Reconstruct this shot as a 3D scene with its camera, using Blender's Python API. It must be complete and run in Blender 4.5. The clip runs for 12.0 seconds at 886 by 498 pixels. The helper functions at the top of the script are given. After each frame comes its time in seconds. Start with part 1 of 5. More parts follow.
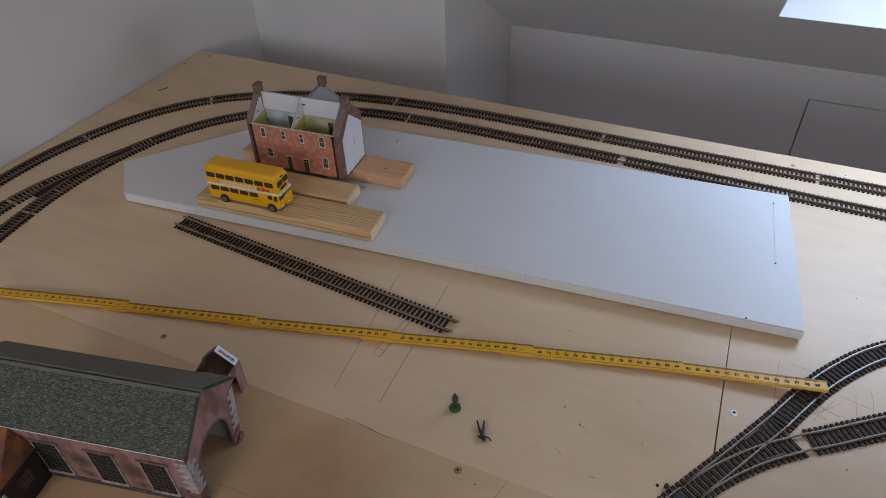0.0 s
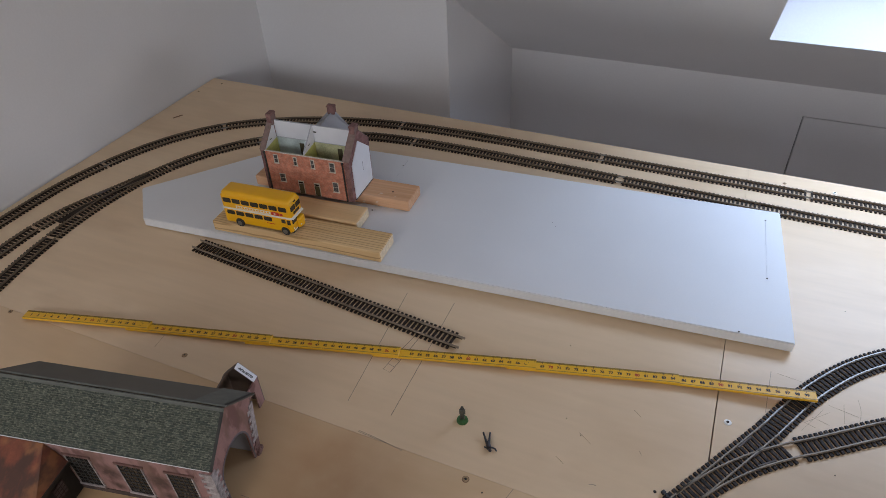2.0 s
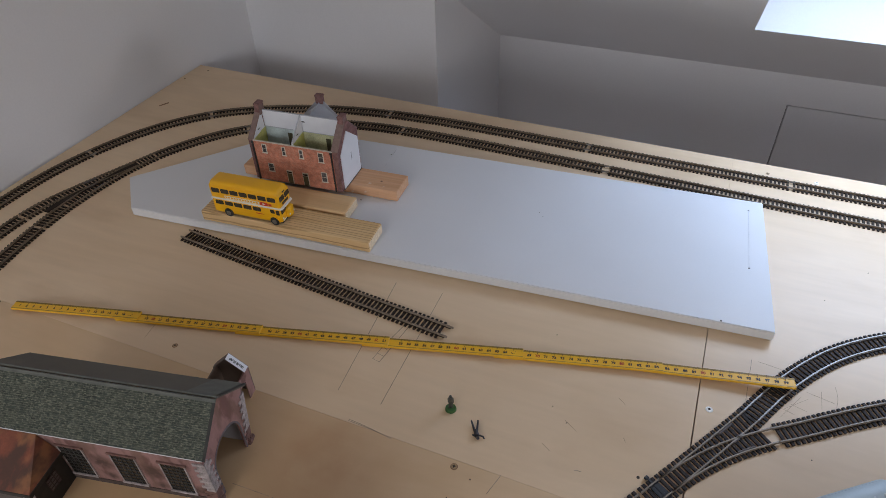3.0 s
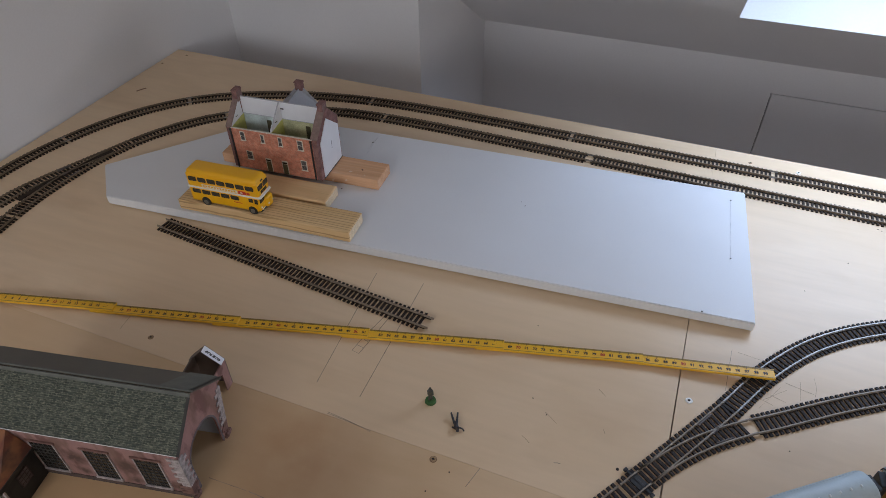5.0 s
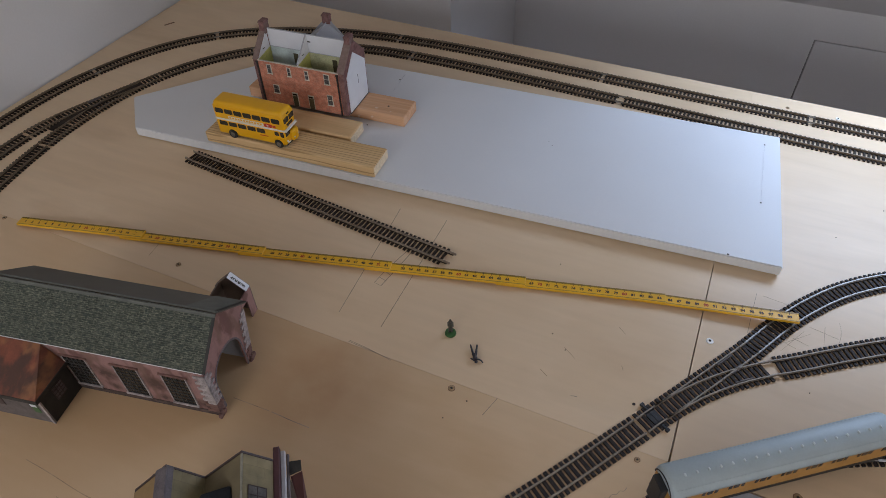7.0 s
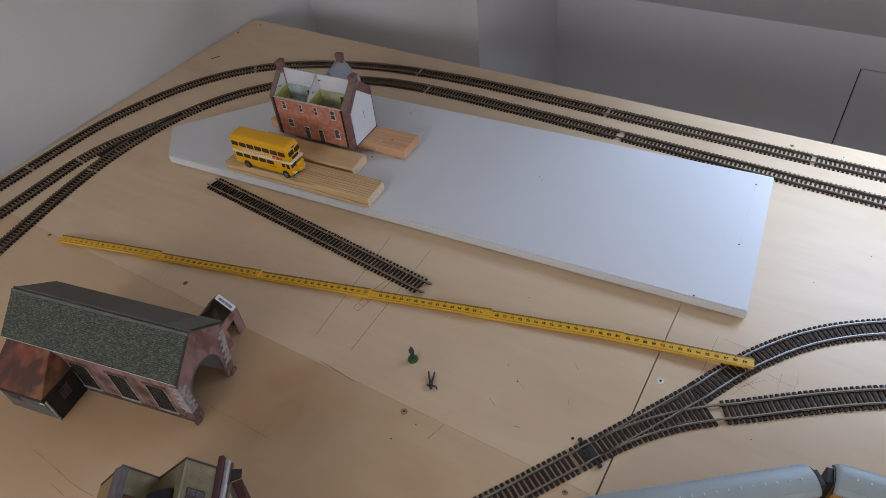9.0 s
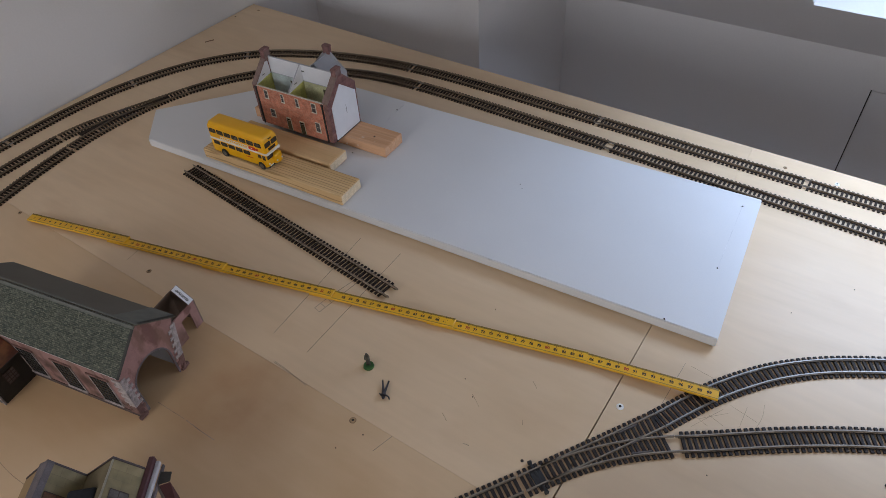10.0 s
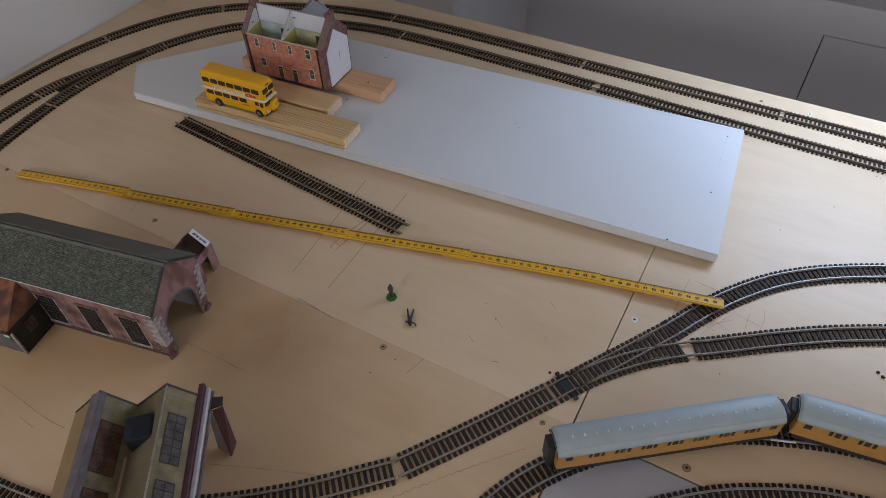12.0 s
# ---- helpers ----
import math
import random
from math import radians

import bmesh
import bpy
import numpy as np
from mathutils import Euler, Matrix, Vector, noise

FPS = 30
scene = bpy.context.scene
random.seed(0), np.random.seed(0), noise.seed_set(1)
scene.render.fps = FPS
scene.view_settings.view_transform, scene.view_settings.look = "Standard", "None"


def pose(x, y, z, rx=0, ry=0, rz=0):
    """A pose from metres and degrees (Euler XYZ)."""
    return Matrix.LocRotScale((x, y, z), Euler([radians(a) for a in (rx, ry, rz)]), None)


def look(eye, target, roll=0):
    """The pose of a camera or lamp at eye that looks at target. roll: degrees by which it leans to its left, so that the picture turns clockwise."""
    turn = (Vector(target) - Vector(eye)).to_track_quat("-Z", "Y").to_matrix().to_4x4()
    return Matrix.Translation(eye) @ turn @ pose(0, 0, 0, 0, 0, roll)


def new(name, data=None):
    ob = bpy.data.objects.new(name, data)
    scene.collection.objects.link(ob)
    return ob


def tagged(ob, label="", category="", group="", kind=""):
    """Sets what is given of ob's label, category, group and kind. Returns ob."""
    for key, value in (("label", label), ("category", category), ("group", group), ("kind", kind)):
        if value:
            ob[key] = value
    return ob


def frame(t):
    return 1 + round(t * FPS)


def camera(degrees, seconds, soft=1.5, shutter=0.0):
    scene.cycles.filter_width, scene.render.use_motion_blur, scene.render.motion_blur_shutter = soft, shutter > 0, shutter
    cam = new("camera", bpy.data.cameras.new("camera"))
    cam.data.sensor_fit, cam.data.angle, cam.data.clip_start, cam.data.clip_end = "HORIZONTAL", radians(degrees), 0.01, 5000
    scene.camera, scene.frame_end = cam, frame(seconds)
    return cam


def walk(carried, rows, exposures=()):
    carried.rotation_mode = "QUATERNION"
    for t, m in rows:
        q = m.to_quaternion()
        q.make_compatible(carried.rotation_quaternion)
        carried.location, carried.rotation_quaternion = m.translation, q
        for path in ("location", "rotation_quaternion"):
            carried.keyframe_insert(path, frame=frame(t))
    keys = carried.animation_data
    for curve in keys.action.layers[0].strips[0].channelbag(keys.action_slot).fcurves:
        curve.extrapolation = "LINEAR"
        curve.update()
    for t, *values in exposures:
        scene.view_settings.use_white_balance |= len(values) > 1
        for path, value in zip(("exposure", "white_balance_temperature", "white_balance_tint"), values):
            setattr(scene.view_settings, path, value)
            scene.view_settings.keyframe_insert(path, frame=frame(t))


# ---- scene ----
cam = camera(67.5, 12.0, 0.5)
PATH = [
    (0, (0.789, -0.329, 0.581), (0.152, 1.066, -0.704), -1.7),
    (0.5, (0.775, -0.346, 0.595), (0.116, 1.037, -0.691), -0.2),
    (1, (0.78, -0.352, 0.608), (0.108, 1.029, -0.673), -1.5),
    (1.5, (0.79, -0.353, 0.612), (0.121, 1.041, -0.657), -2.1),
    (2, (0.8, -0.355, 0.613), (0.139, 1.06, -0.636), -2.7),
    (2.5, (0.801, -0.359, 0.617), (0.152, 1.07, -0.623), -2.3),
    (3, (0.8, -0.357, 0.625), (0.184, 1.045, -0.662), -1.9),
    (5, (0.803, -0.344, 0.623), (0.234, 1.047, -0.697), -0.9),
    (5.5, (0.804, -0.35, 0.62), (0.232, 1.029, -0.711), -0.8),
    (6, (0.809, -0.35, 0.618), (0.237, 1.018, -0.724), -1.0),
    (6.5, (0.807, -0.353, 0.607), (0.232, 1.0, -0.749), -0.7),
    (7, (0.812, -0.357, 0.605), (0.206, 0.916, -0.814), -1.6),
    (7.2, (0.817, -0.356, 0.611), (0.211, 0.905, -0.818), -1.7),
    (8.8, (0.926, -0.331, 0.668), (0.099, 0.842, -0.725), -6.2),
    (9, (0.947, -0.308, 0.654), (0.109, 0.869, -0.729), -6.6),
    (9.5, (0.981, -0.27, 0.654), (0.13, 0.901, -0.726), -3.6),
    (10, (0.978, -0.253, 0.643), (0.118, 0.894, -0.751), -4.0),
    (10.5, (0.952, -0.28, 0.646), (0.126, 0.875, -0.763), -4.3),
    (11, (0.929, -0.312, 0.635), (0.161, 0.867, -0.786), -3.0),
    (11.5, (0.931, -0.335, 0.622), (0.212, 0.833, -0.832), -2.1),
    (12, (0.934, -0.345, 0.629), (0.239, 0.837, -0.826), -1.9),
]
EXPOSURES = [(0, -0.18), (1, -0.04), (2.5, 0.05), (6.5, -0.06), (9.5, -0.02), (12, -0.14)]
walk(cam, [(t, look(eye, target, roll)) for t, eye, target, roll in PATH], EXPOSURES)
WINDOW_W, END_W, REAR_W = 5.3, 22.0, 18.8
SKY_TINT, REAR_TINT, END_TINT = (0.54, 0.70, 1.0), (0.86, 0.885, 0.945), (1.0, 0.94, 0.93)

# ---- light ----
world = bpy.data.worlds.new("sky")
world.use_nodes = True
scene.world = world
wn, wl = world.node_tree.nodes, world.node_tree.links
sky = wn.new("ShaderNodeTexSky")
sky.sky_type, sky.sun_disc = "NISHITA", False
sky.sun_elevation, sky.sun_rotation = radians(38), radians(150)
wl.new(sky.outputs["Color"], wn["Background"].inputs["Color"])
wn["Background"].inputs["Strength"].default_value = 0.10

SLOPE = 0.64                       # rise of the sloping ceiling per metre
KNEE_Y, KNEE_Z = 1.37, -0.116      # where it meets the low back wall


def ceiling_z(y):
    return KNEE_Z + SLOPE * (KNEE_Y - y)


SKY_X0, SKY_X1, SKY_Y0, SKY_Y1 = 0.864, 1.50, 1.004, 0.52    # the roof window's opening
REAR_X0, REAR_X1, REAR_Y0, REAR_Y1 = -0.1, 1.0, -2.50, -1.65       # unseen roof window of the other slope, added for fill light
EW_Y0, EW_Y1, EW_Z0, EW_Z1 = -2.1, -0.7, 0.05, 0.70               # an unseen window in the far end wall, added for fill light
FLOOR_Z, WEST, EAST, RIDGE_Y = -0.80, -0.254, 4.6, -1.0


def window_lamp(name, at, sx, sy, watts, colour):
    data = bpy.data.lights.new(name, "AREA")
    data.shape, data.size, data.size_y, data.energy, data.color = "RECTANGLE", sx, sy, watts, colour
    ob = new(name, data)
    ob.matrix_world = at
    return ob


a_slope = math.degrees(math.atan(SLOPE))
sy = (SKY_Y0 + SKY_Y1) / 2
window_lamp("roof_window_light", pose((SKY_X0 + SKY_X1) / 2, sy + 0.08, ceiling_z(sy) + 0.125, -a_slope), SKY_X1 - SKY_X0 - 0.16, (SKY_Y0 - SKY_Y1) * 1.187 - 0.34, WINDOW_W, SKY_TINT)
# Fill lamp from the unseen end wall, where a window is added for it.
window_lamp("end_fill_light", pose(EAST + 0.03, (EW_Y0 + EW_Y1) / 2, (EW_Z0 + EW_Z1) / 2, 90, 0, 90), EW_Y1 - EW_Y0 - 0.06, EW_Z1 - EW_Z0 - 0.06, END_W, END_TINT)
# Fill lamp in the unseen, added opening of the other slope.
ry = (REAR_Y0 + REAR_Y1) / 2
window_lamp("rear_fill_light", pose((REAR_X0 + REAR_X1) / 2, ry, ceiling_z(-2 - ry) + 0.06, a_slope), REAR_X1 - REAR_X0 - 0.06, (REAR_Y1 - REAR_Y0) * 1.187 - 0.10, REAR_W, REAR_TINT)


# ---- materials ----
def mat(name, colour, rough=0.6, metal=0.0, spots=0.06, scale=60.0, fine=900.0, bump=0.1, stretch=(1, 1, 1), spec=0.5, per_piece=0.0):
    """Principled surface with two scales of colour variation and a fine relief."""
    m = bpy.data.materials.new(name)
    m.use_nodes = True
    n, l = m.node_tree.nodes, m.node_tree.links
    b = n["Principled BSDF"]
    b.inputs["Roughness"].default_value, b.inputs["Metallic"].default_value = rough, metal
    b.inputs["Specular IOR Level"].default_value = spec
    tc, mp = n.new("ShaderNodeTexCoord"), n.new("ShaderNodeMapping")
    mp.inputs["Scale"].default_value = stretch
    l.new(tc.outputs["Object"], mp.inputs["Vector"])
    big, small = n.new("ShaderNodeTexNoise"), n.new("ShaderNodeTexNoise")
    big.inputs["Scale"].default_value, small.inputs["Scale"].default_value = scale, fine
    big.inputs["Detail"].default_value, small.inputs["Detail"].default_value = 5, 3
    for node in (big, small):
        l.new(mp.outputs["Vector"], node.inputs["Vector"])
    mix = n.new("ShaderNodeMath")
    mix.operation = "ADD"
    half = n.new("ShaderNodeMath")
    half.operation, half.inputs[1].default_value = "MULTIPLY", 0.5
    l.new(small.outputs["Fac"], half.inputs[0])
    l.new(big.outputs["Fac"], mix.inputs[0])
    l.new(half.outputs[0], mix.inputs[1])
    last = mix.outputs[0]
    if per_piece:
        info, sc, ad = n.new("ShaderNodeObjectInfo"), n.new("ShaderNodeMath"), n.new("ShaderNodeMath")
        sc.operation, sc.inputs[1].default_value = "MULTIPLY", per_piece
        ad.operation = "ADD"
        l.new(info.outputs["Random"], sc.inputs[0])
        l.new(last, ad.inputs[0])
        l.new(sc.outputs[0], ad.inputs[1])
        last = ad.outputs[0]
    ramp = n.new("ShaderNodeMapRange")
    ramp.inputs["From Min"].default_value, ramp.inputs["From Max"].default_value = 0.45, 1.05 + per_piece
    ramp.inputs["To Min"].default_value, ramp.inputs["To Max"].default_value = 1 - spots * 2, 1 + spots * 2
    l.new(last, ramp.inputs["Value"])
    tint = n.new("ShaderNodeVectorMath")
    tint.operation, tint.inputs[0].default_value = "SCALE", colour
    l.new(ramp.outputs["Result"], tint.inputs["Scale"])
    l.new(tint.outputs["Vector"], b.inputs["Base Color"])
    if bump:
        bp = n.new("ShaderNodeBump")
        bp.inputs["Strength"].default_value, bp.inputs["Distance"].default_value = bump, 0.0006
        l.new(small.outputs["Fac"], bp.inputs["Height"])
        l.new(bp.outputs["Normal"], b.inputs["Normal"])
    return m


def over(m, name, colour, lo, hi, scale, stretch=(1, 1, 1), detail=4, shift=(0, 0, 0), strength=1.0):
    """A copy of a material with blotches of a second colour."""
    m = m.copy()
    m.name = name
    n, l = m.node_tree.nodes, m.node_tree.links
    b = n["Principled BSDF"]
    src = b.inputs["Base Color"].links[0].from_socket
    tc, mp, no, mr, mx = (n.new(k) for k in ("ShaderNodeTexCoord", "ShaderNodeMapping", "ShaderNodeTexNoise", "ShaderNodeMapRange", "ShaderNodeMix"))
    mx.data_type = "RGBA"
    mp.inputs["Scale"].default_value, mp.inputs["Location"].default_value = stretch, shift
    no.inputs["Scale"].default_value, no.inputs["Detail"].default_value = scale, detail
    mr.inputs["From Min"].default_value, mr.inputs["From Max"].default_value = lo, hi
    mr.inputs["To Max"].default_value = strength
    l.new(tc.outputs["Object"], mp.inputs["Vector"])
    l.new(mp.outputs["Vector"], no.inputs["Vector"])
    l.new(no.outputs["Fac"], mr.inputs["Value"])
    l.new(mr.outputs["Result"], mx.inputs["Factor"])
    l.new(src, mx.inputs["A"])
    mx.inputs["B"].default_value = (*colour, 1)
    l.new(mx.outputs["Result"], b.inputs["Base Color"])
    return m


def courses(name, c1, c2, mortar, width, height, gap, rot=(90, 0, 0), rough=0.75, noise_scale=120, contrast=0.3):
    """Printed courses of brick or slate, at model size."""
    m = bpy.data.materials.new(name)
    m.use_nodes = True
    n, l = m.node_tree.nodes, m.node_tree.links
    b = n["Principled BSDF"]
    b.inputs["Roughness"].default_value = rough
    b.inputs["Specular IOR Level"].default_value = 0.3
    tc, mp, br = n.new("ShaderNodeTexCoord"), n.new("ShaderNodeMapping"), n.new("ShaderNodeTexBrick")
    mp.inputs["Rotation"].default_value = [radians(-a) for a in rot]
    l.new(tc.outputs["Object"], mp.inputs["Vector"])
    l.new(mp.outputs["Vector"], br.inputs["Vector"])
    br.inputs["Scale"].default_value = 1.0
    br.inputs["Brick Width"].default_value, br.inputs["Row Height"].default_value = width, height
    br.inputs["Mortar Size"].default_value, br.inputs["Bias"].default_value = gap, 0.0
    for key, c in (("Color1", c1), ("Color2", c2), ("Mortar", mortar)):
        br.inputs[key].default_value = (*c, 1)
    no, mr, vm = n.new("ShaderNodeTexNoise"), n.new("ShaderNodeMapRange"), n.new("ShaderNodeVectorMath")
    no.inputs["Scale"].default_value, no.inputs["Detail"].default_value = noise_scale, 5
    l.new(tc.outputs["Object"], no.inputs["Vector"])
    l.new(no.outputs["Fac"], mr.inputs["Value"])
    mr.inputs["From Min"].default_value, mr.inputs["From Max"].default_value = 0.3, 0.7
    mr.inputs["To Min"].default_value, mr.inputs["To Max"].default_value = 1 - contrast, 1 + contrast
    vm.operation = "SCALE"
    l.new(br.outputs["Color"], vm.inputs[0])
    l.new(mr.outputs["Result"], vm.inputs["Scale"])
    l.new(vm.outputs["Vector"], b.inputs["Base Color"])
    return m


def wood(name, colour, dark, scale, stretch, rough=0.5, depth=0.5, spec=0.4, fine=(20, 260, 260), fine_amount=0.12):
    """Grain: stretched rings over the base colour, fine fibres on top."""
    m = bpy.data.materials.new(name)
    m.use_nodes = True
    n, l = m.node_tree.nodes, m.node_tree.links
    b = n["Principled BSDF"]
    b.inputs["Roughness"].default_value = rough
    b.inputs["Specular IOR Level"].default_value = spec
    tc, mp = n.new("ShaderNodeTexCoord"), n.new("ShaderNodeMapping")
    mp.inputs["Scale"].default_value = stretch
    l.new(tc.outputs["Object"], mp.inputs["Vector"])
    no = n.new("ShaderNodeTexNoise")
    no.inputs["Scale"].default_value, no.inputs["Detail"].default_value, no.inputs["Distortion"].default_value = scale, 6, 1.2
    l.new(mp.outputs["Vector"], no.inputs["Vector"])
    mp2, fi = n.new("ShaderNodeMapping"), n.new("ShaderNodeTexNoise")
    mp2.inputs["Scale"].default_value = fine
    fi.inputs["Scale"].default_value, fi.inputs["Detail"].default_value = 1.0, 4
    l.new(tc.outputs["Object"], mp2.inputs["Vector"])
    l.new(mp2.outputs["Vector"], fi.inputs["Vector"])
    rings = n.new("ShaderNodeMath")
    rings.operation, rings.inputs[1].default_value = "PINGPONG", 0.08
    l.new(no.outputs["Fac"], rings.inputs[0])
    mr = n.new("ShaderNodeMapRange")
    mr.inputs["From Max"].default_value, mr.inputs["To Max"].default_value = 0.08, depth
    l.new(rings.outputs[0], mr.inputs["Value"])
    mx = n.new("ShaderNodeMix")
    mx.data_type = "RGBA"
    mx.inputs["A"].default_value, mx.inputs["B"].default_value = (*colour, 1), (*dark, 1)
    l.new(mr.outputs["Result"], mx.inputs["Factor"])
    fr, vm = n.new("ShaderNodeMapRange"), n.new("ShaderNodeVectorMath")
    fr.inputs["From Min"].default_value, fr.inputs["From Max"].default_value = 0.3, 0.7
    fr.inputs["To Min"].default_value, fr.inputs["To Max"].default_value = 1 - fine_amount, 1 + fine_amount
    l.new(fi.outputs["Fac"], fr.inputs["Value"])
    vm.operation = "SCALE"
    l.new(mx.outputs["Result"], vm.inputs[0])
    l.new(fr.outputs["Result"], vm.inputs["Scale"])
    l.new(vm.outputs["Vector"], b.inputs["Base Color"])
    bp = n.new("ShaderNodeBump")
    bp.inputs["Strength"].default_value, bp.inputs["Distance"].default_value = 0.08, 0.0004
    l.new(fi.outputs["Fac"], bp.inputs["Height"])
    l.new(bp.outputs["Normal"], b.inputs["Normal"])
    return m


PLY = wood("birch_ply", (0.738, 0.556, 0.366), (0.668, 0.484, 0.300), 3.0, (0.5, 1.7, 1), 0.42, 0.42, 0.4, (7, 90, 90), 0.03)
PLY = over(PLY, "birch_ply_toned", (0.625, 0.448, 0.275), 0.40, 0.72, 2.2, (0.7, 1.2, 1), 3, (1.3, 0.6, 0), 0.55)
PLY = over(PLY, "birch_ply_stained", (0.46, 0.28, 0.145), 0.56, 0.80, 6.0, (0.8, 1.5, 1), 6, (0.3, 0.2, 0), 0.42)


def patch(m, name, centre, radius, colour, strength, scale=14):
    """An uneven stain round one place of a board."""
    m = m.copy()
    m.name = name
    n, l = m.node_tree.nodes, m.node_tree.links
    b = n["Principled BSDF"]
    src = b.inputs["Base Color"].links[0].from_socket
    tc, di, mr, no, mu, mx = (n.new(k) for k in ("ShaderNodeTexCoord", "ShaderNodeVectorMath", "ShaderNodeMapRange", "ShaderNodeTexNoise", "ShaderNodeMath", "ShaderNodeMix"))
    di.operation, di.inputs[1].default_value, mx.data_type, mu.operation = "DISTANCE", centre, "RGBA", "MULTIPLY"
    l.new(tc.outputs["Object"], di.inputs[0])
    l.new(tc.outputs["Object"], no.inputs["Vector"])
    no.inputs["Scale"].default_value, no.inputs["Detail"].default_value = scale, 6
    mr.inputs["From Min"].default_value, mr.inputs["From Max"].default_value = radius, 0.0
    mr.inputs["To Max"].default_value = strength * 2
    l.new(di.outputs["Value"], mr.inputs["Value"])
    l.new(mr.outputs["Result"], mu.inputs[0])
    l.new(no.outputs["Fac"], mu.inputs[1])
    l.new(mu.outputs[0], mx.inputs["Factor"])
    l.new(src, mx.inputs["A"])
    mx.inputs["B"].default_value = (*colour, 1)
    l.new(mx.outputs["Result"], b.inputs["Base Color"])
    return m


def veins(m, name, colour, freq, sharp, strength):
    """A copy of a wood with thin dark growth lines along x, closer in some places than in others."""
    m = m.copy()
    m.name = name
    n, l = m.node_tree.nodes, m.node_tree.links
    b = n["Principled BSDF"]
    src = b.inputs["Base Color"].links[0].from_socket
    tc, mp, wv, mr, mx = (n.new(k) for k in ("ShaderNodeTexCoord", "ShaderNodeMapping", "ShaderNodeTexWave", "ShaderNodeMapRange", "ShaderNodeMix"))
    mx.data_type, wv.wave_type, wv.bands_direction = "RGBA", "BANDS", "Y"
    mp.inputs["Rotation"].default_value = (radians(24), 0, radians(0.5))
    mp.inputs["Scale"].default_value = (0.12, 1, 1)
    wv.inputs["Scale"].default_value, wv.inputs["Distortion"].default_value = freq / 6.283, 5.0
    wv.inputs["Detail"].default_value, wv.inputs["Detail Scale"].default_value = 2.0, 1.1
    mr.inputs["From Min"].default_value, mr.inputs["From Max"].default_value = sharp, 1.0
    mr.inputs["To Max"].default_value = strength
    l.new(tc.outputs["Object"], mp.inputs["Vector"])
    l.new(mp.outputs["Vector"], wv.inputs["Vector"])
    l.new(wv.outputs["Fac"], mr.inputs["Value"])
    l.new(mr.outputs["Result"], mx.inputs["Factor"])
    l.new(src, mx.inputs["A"])
    mx.inputs["B"].default_value = (*colour, 1)
    l.new(mx.outputs["Result"], b.inputs["Base Color"])
    return m


# Near panel: brown staining, plus the dimmer, warmer light there put into the colour.
PLY_B = over(PLY, "stained_dimmed_birch_ply", (0.505, 0.305, 0.142), 0.22, 0.62, 3.4, (0.8, 1.3, 1), 5, (0.7, 0.1, 0), 0.64)
PLY_B = patch(PLY_B, "stained_dimmed_birch_ply_spill", (0.515, -0.045, 0), 0.10, (0.40, 0.20, 0.085), 0.5, 22)
PLY_EDGE = wood("ply_edge", (0.45, 0.33, 0.21), (0.30, 0.2, 0.12), 40, (1, 1, 30), 0.7)
WHITE_BOARD = mat("white_painted_board", (0.70, 0.70, 0.705), 0.55, 0, 0.015, 8, 500, 0.05, spec=0.5)
WHITE_PANEL = mat("white_faced_panel", (0.46, 0.455, 0.485), 0.45, 0, 0.02, 12, 500, 0.05)
WALL = mat("white_wall_paint", (0.74, 0.74, 0.75), 0.85, 0, 0.02, 2.5, 260, 0.12, spec=0.2)
CEIL = mat("white_ceiling_paint", (0.76, 0.76, 0.77), 0.85, 0, 0.02, 2.0, 260, 0.12, spec=0.2)
FLOOR = mat("brown_carpet", (0.34, 0.27, 0.225), 0.95, 0, 0.1, 20, 900, 0.5)
DARK_GAP = mat("dark_gap", (0.03, 0.03, 0.03), 0.9, 0, 0.02)
RAIL_OLD = mat("tarnished_rail", (0.19, 0.14, 0.09), 0.5, 0.25, 0.12, 40, 800, 0.1)
RAIL_LOOSE = mat("dusty_brown_rail", (0.25, 0.19, 0.135), 0.55, 0.15, 0.1, 40, 800, 0.05)
RAIL_NEW = mat("nickel_silver_rail", (0.31, 0.295, 0.28), 0.5, 0.6, 0.06, 40, 800, 0.05)
RAIL_MID = mat("dull_nickel_rail", (0.275, 0.228, 0.178), 0.5, 0.15, 0.08, 40, 800, 0.05)
SLEEPER = mat("brown_sleeper_plastic", (0.031, 0.021, 0.015), 0.75, 0, 0.12, 90, 1500, 0.2, spec=0.2, per_piece=0.25)
SLEEPER_B = mat("black_sleeper_plastic", (0.031, 0.024, 0.022), 0.65, 0, 0.15, 90, 1500, 0.25, spec=0.25, per_piece=0.25)
PINE = wood("pine_offcut", (0.72, 0.50, 0.26), (0.56, 0.34, 0.14), 9, (0.07, 2.2, 2.2), 0.6, 0.6, 0.3, (12, 500, 500), 0.06)
PINE = veins(PINE, "pine_offcut_veined", (0.34, 0.19, 0.07), 420, 0.80, 0.75)
PINE_B = wood("pale_pine_offcut", (0.72, 0.49, 0.26), (0.61, 0.38, 0.18), 8, (0.1, 2.0, 2.0), 0.6, 0.5, 0.3, (12, 500, 500), 0.06)
PINE_END = wood("pine_end_grain", (0.80, 0.66, 0.46), (0.66, 0.49, 0.30), 60, (1, 1, 2.6), 0.75, 0.7, 0.2, (500, 160, 160), 0.10)
OAK = wood("redwood_offcut", (0.68, 0.40, 0.235), (0.57, 0.30, 0.14), 10, (0.15, 2.5, 2.5), 0.6, 0.6, 0.3, (12, 400, 400), 0.07)
OAK = over(OAK, "redwood_offcut_chipped", (0.74, 0.62, 0.48), 0.66, 0.70, 70, (1, 1, 1), 5, (0.1, 0, 0), 0.6)
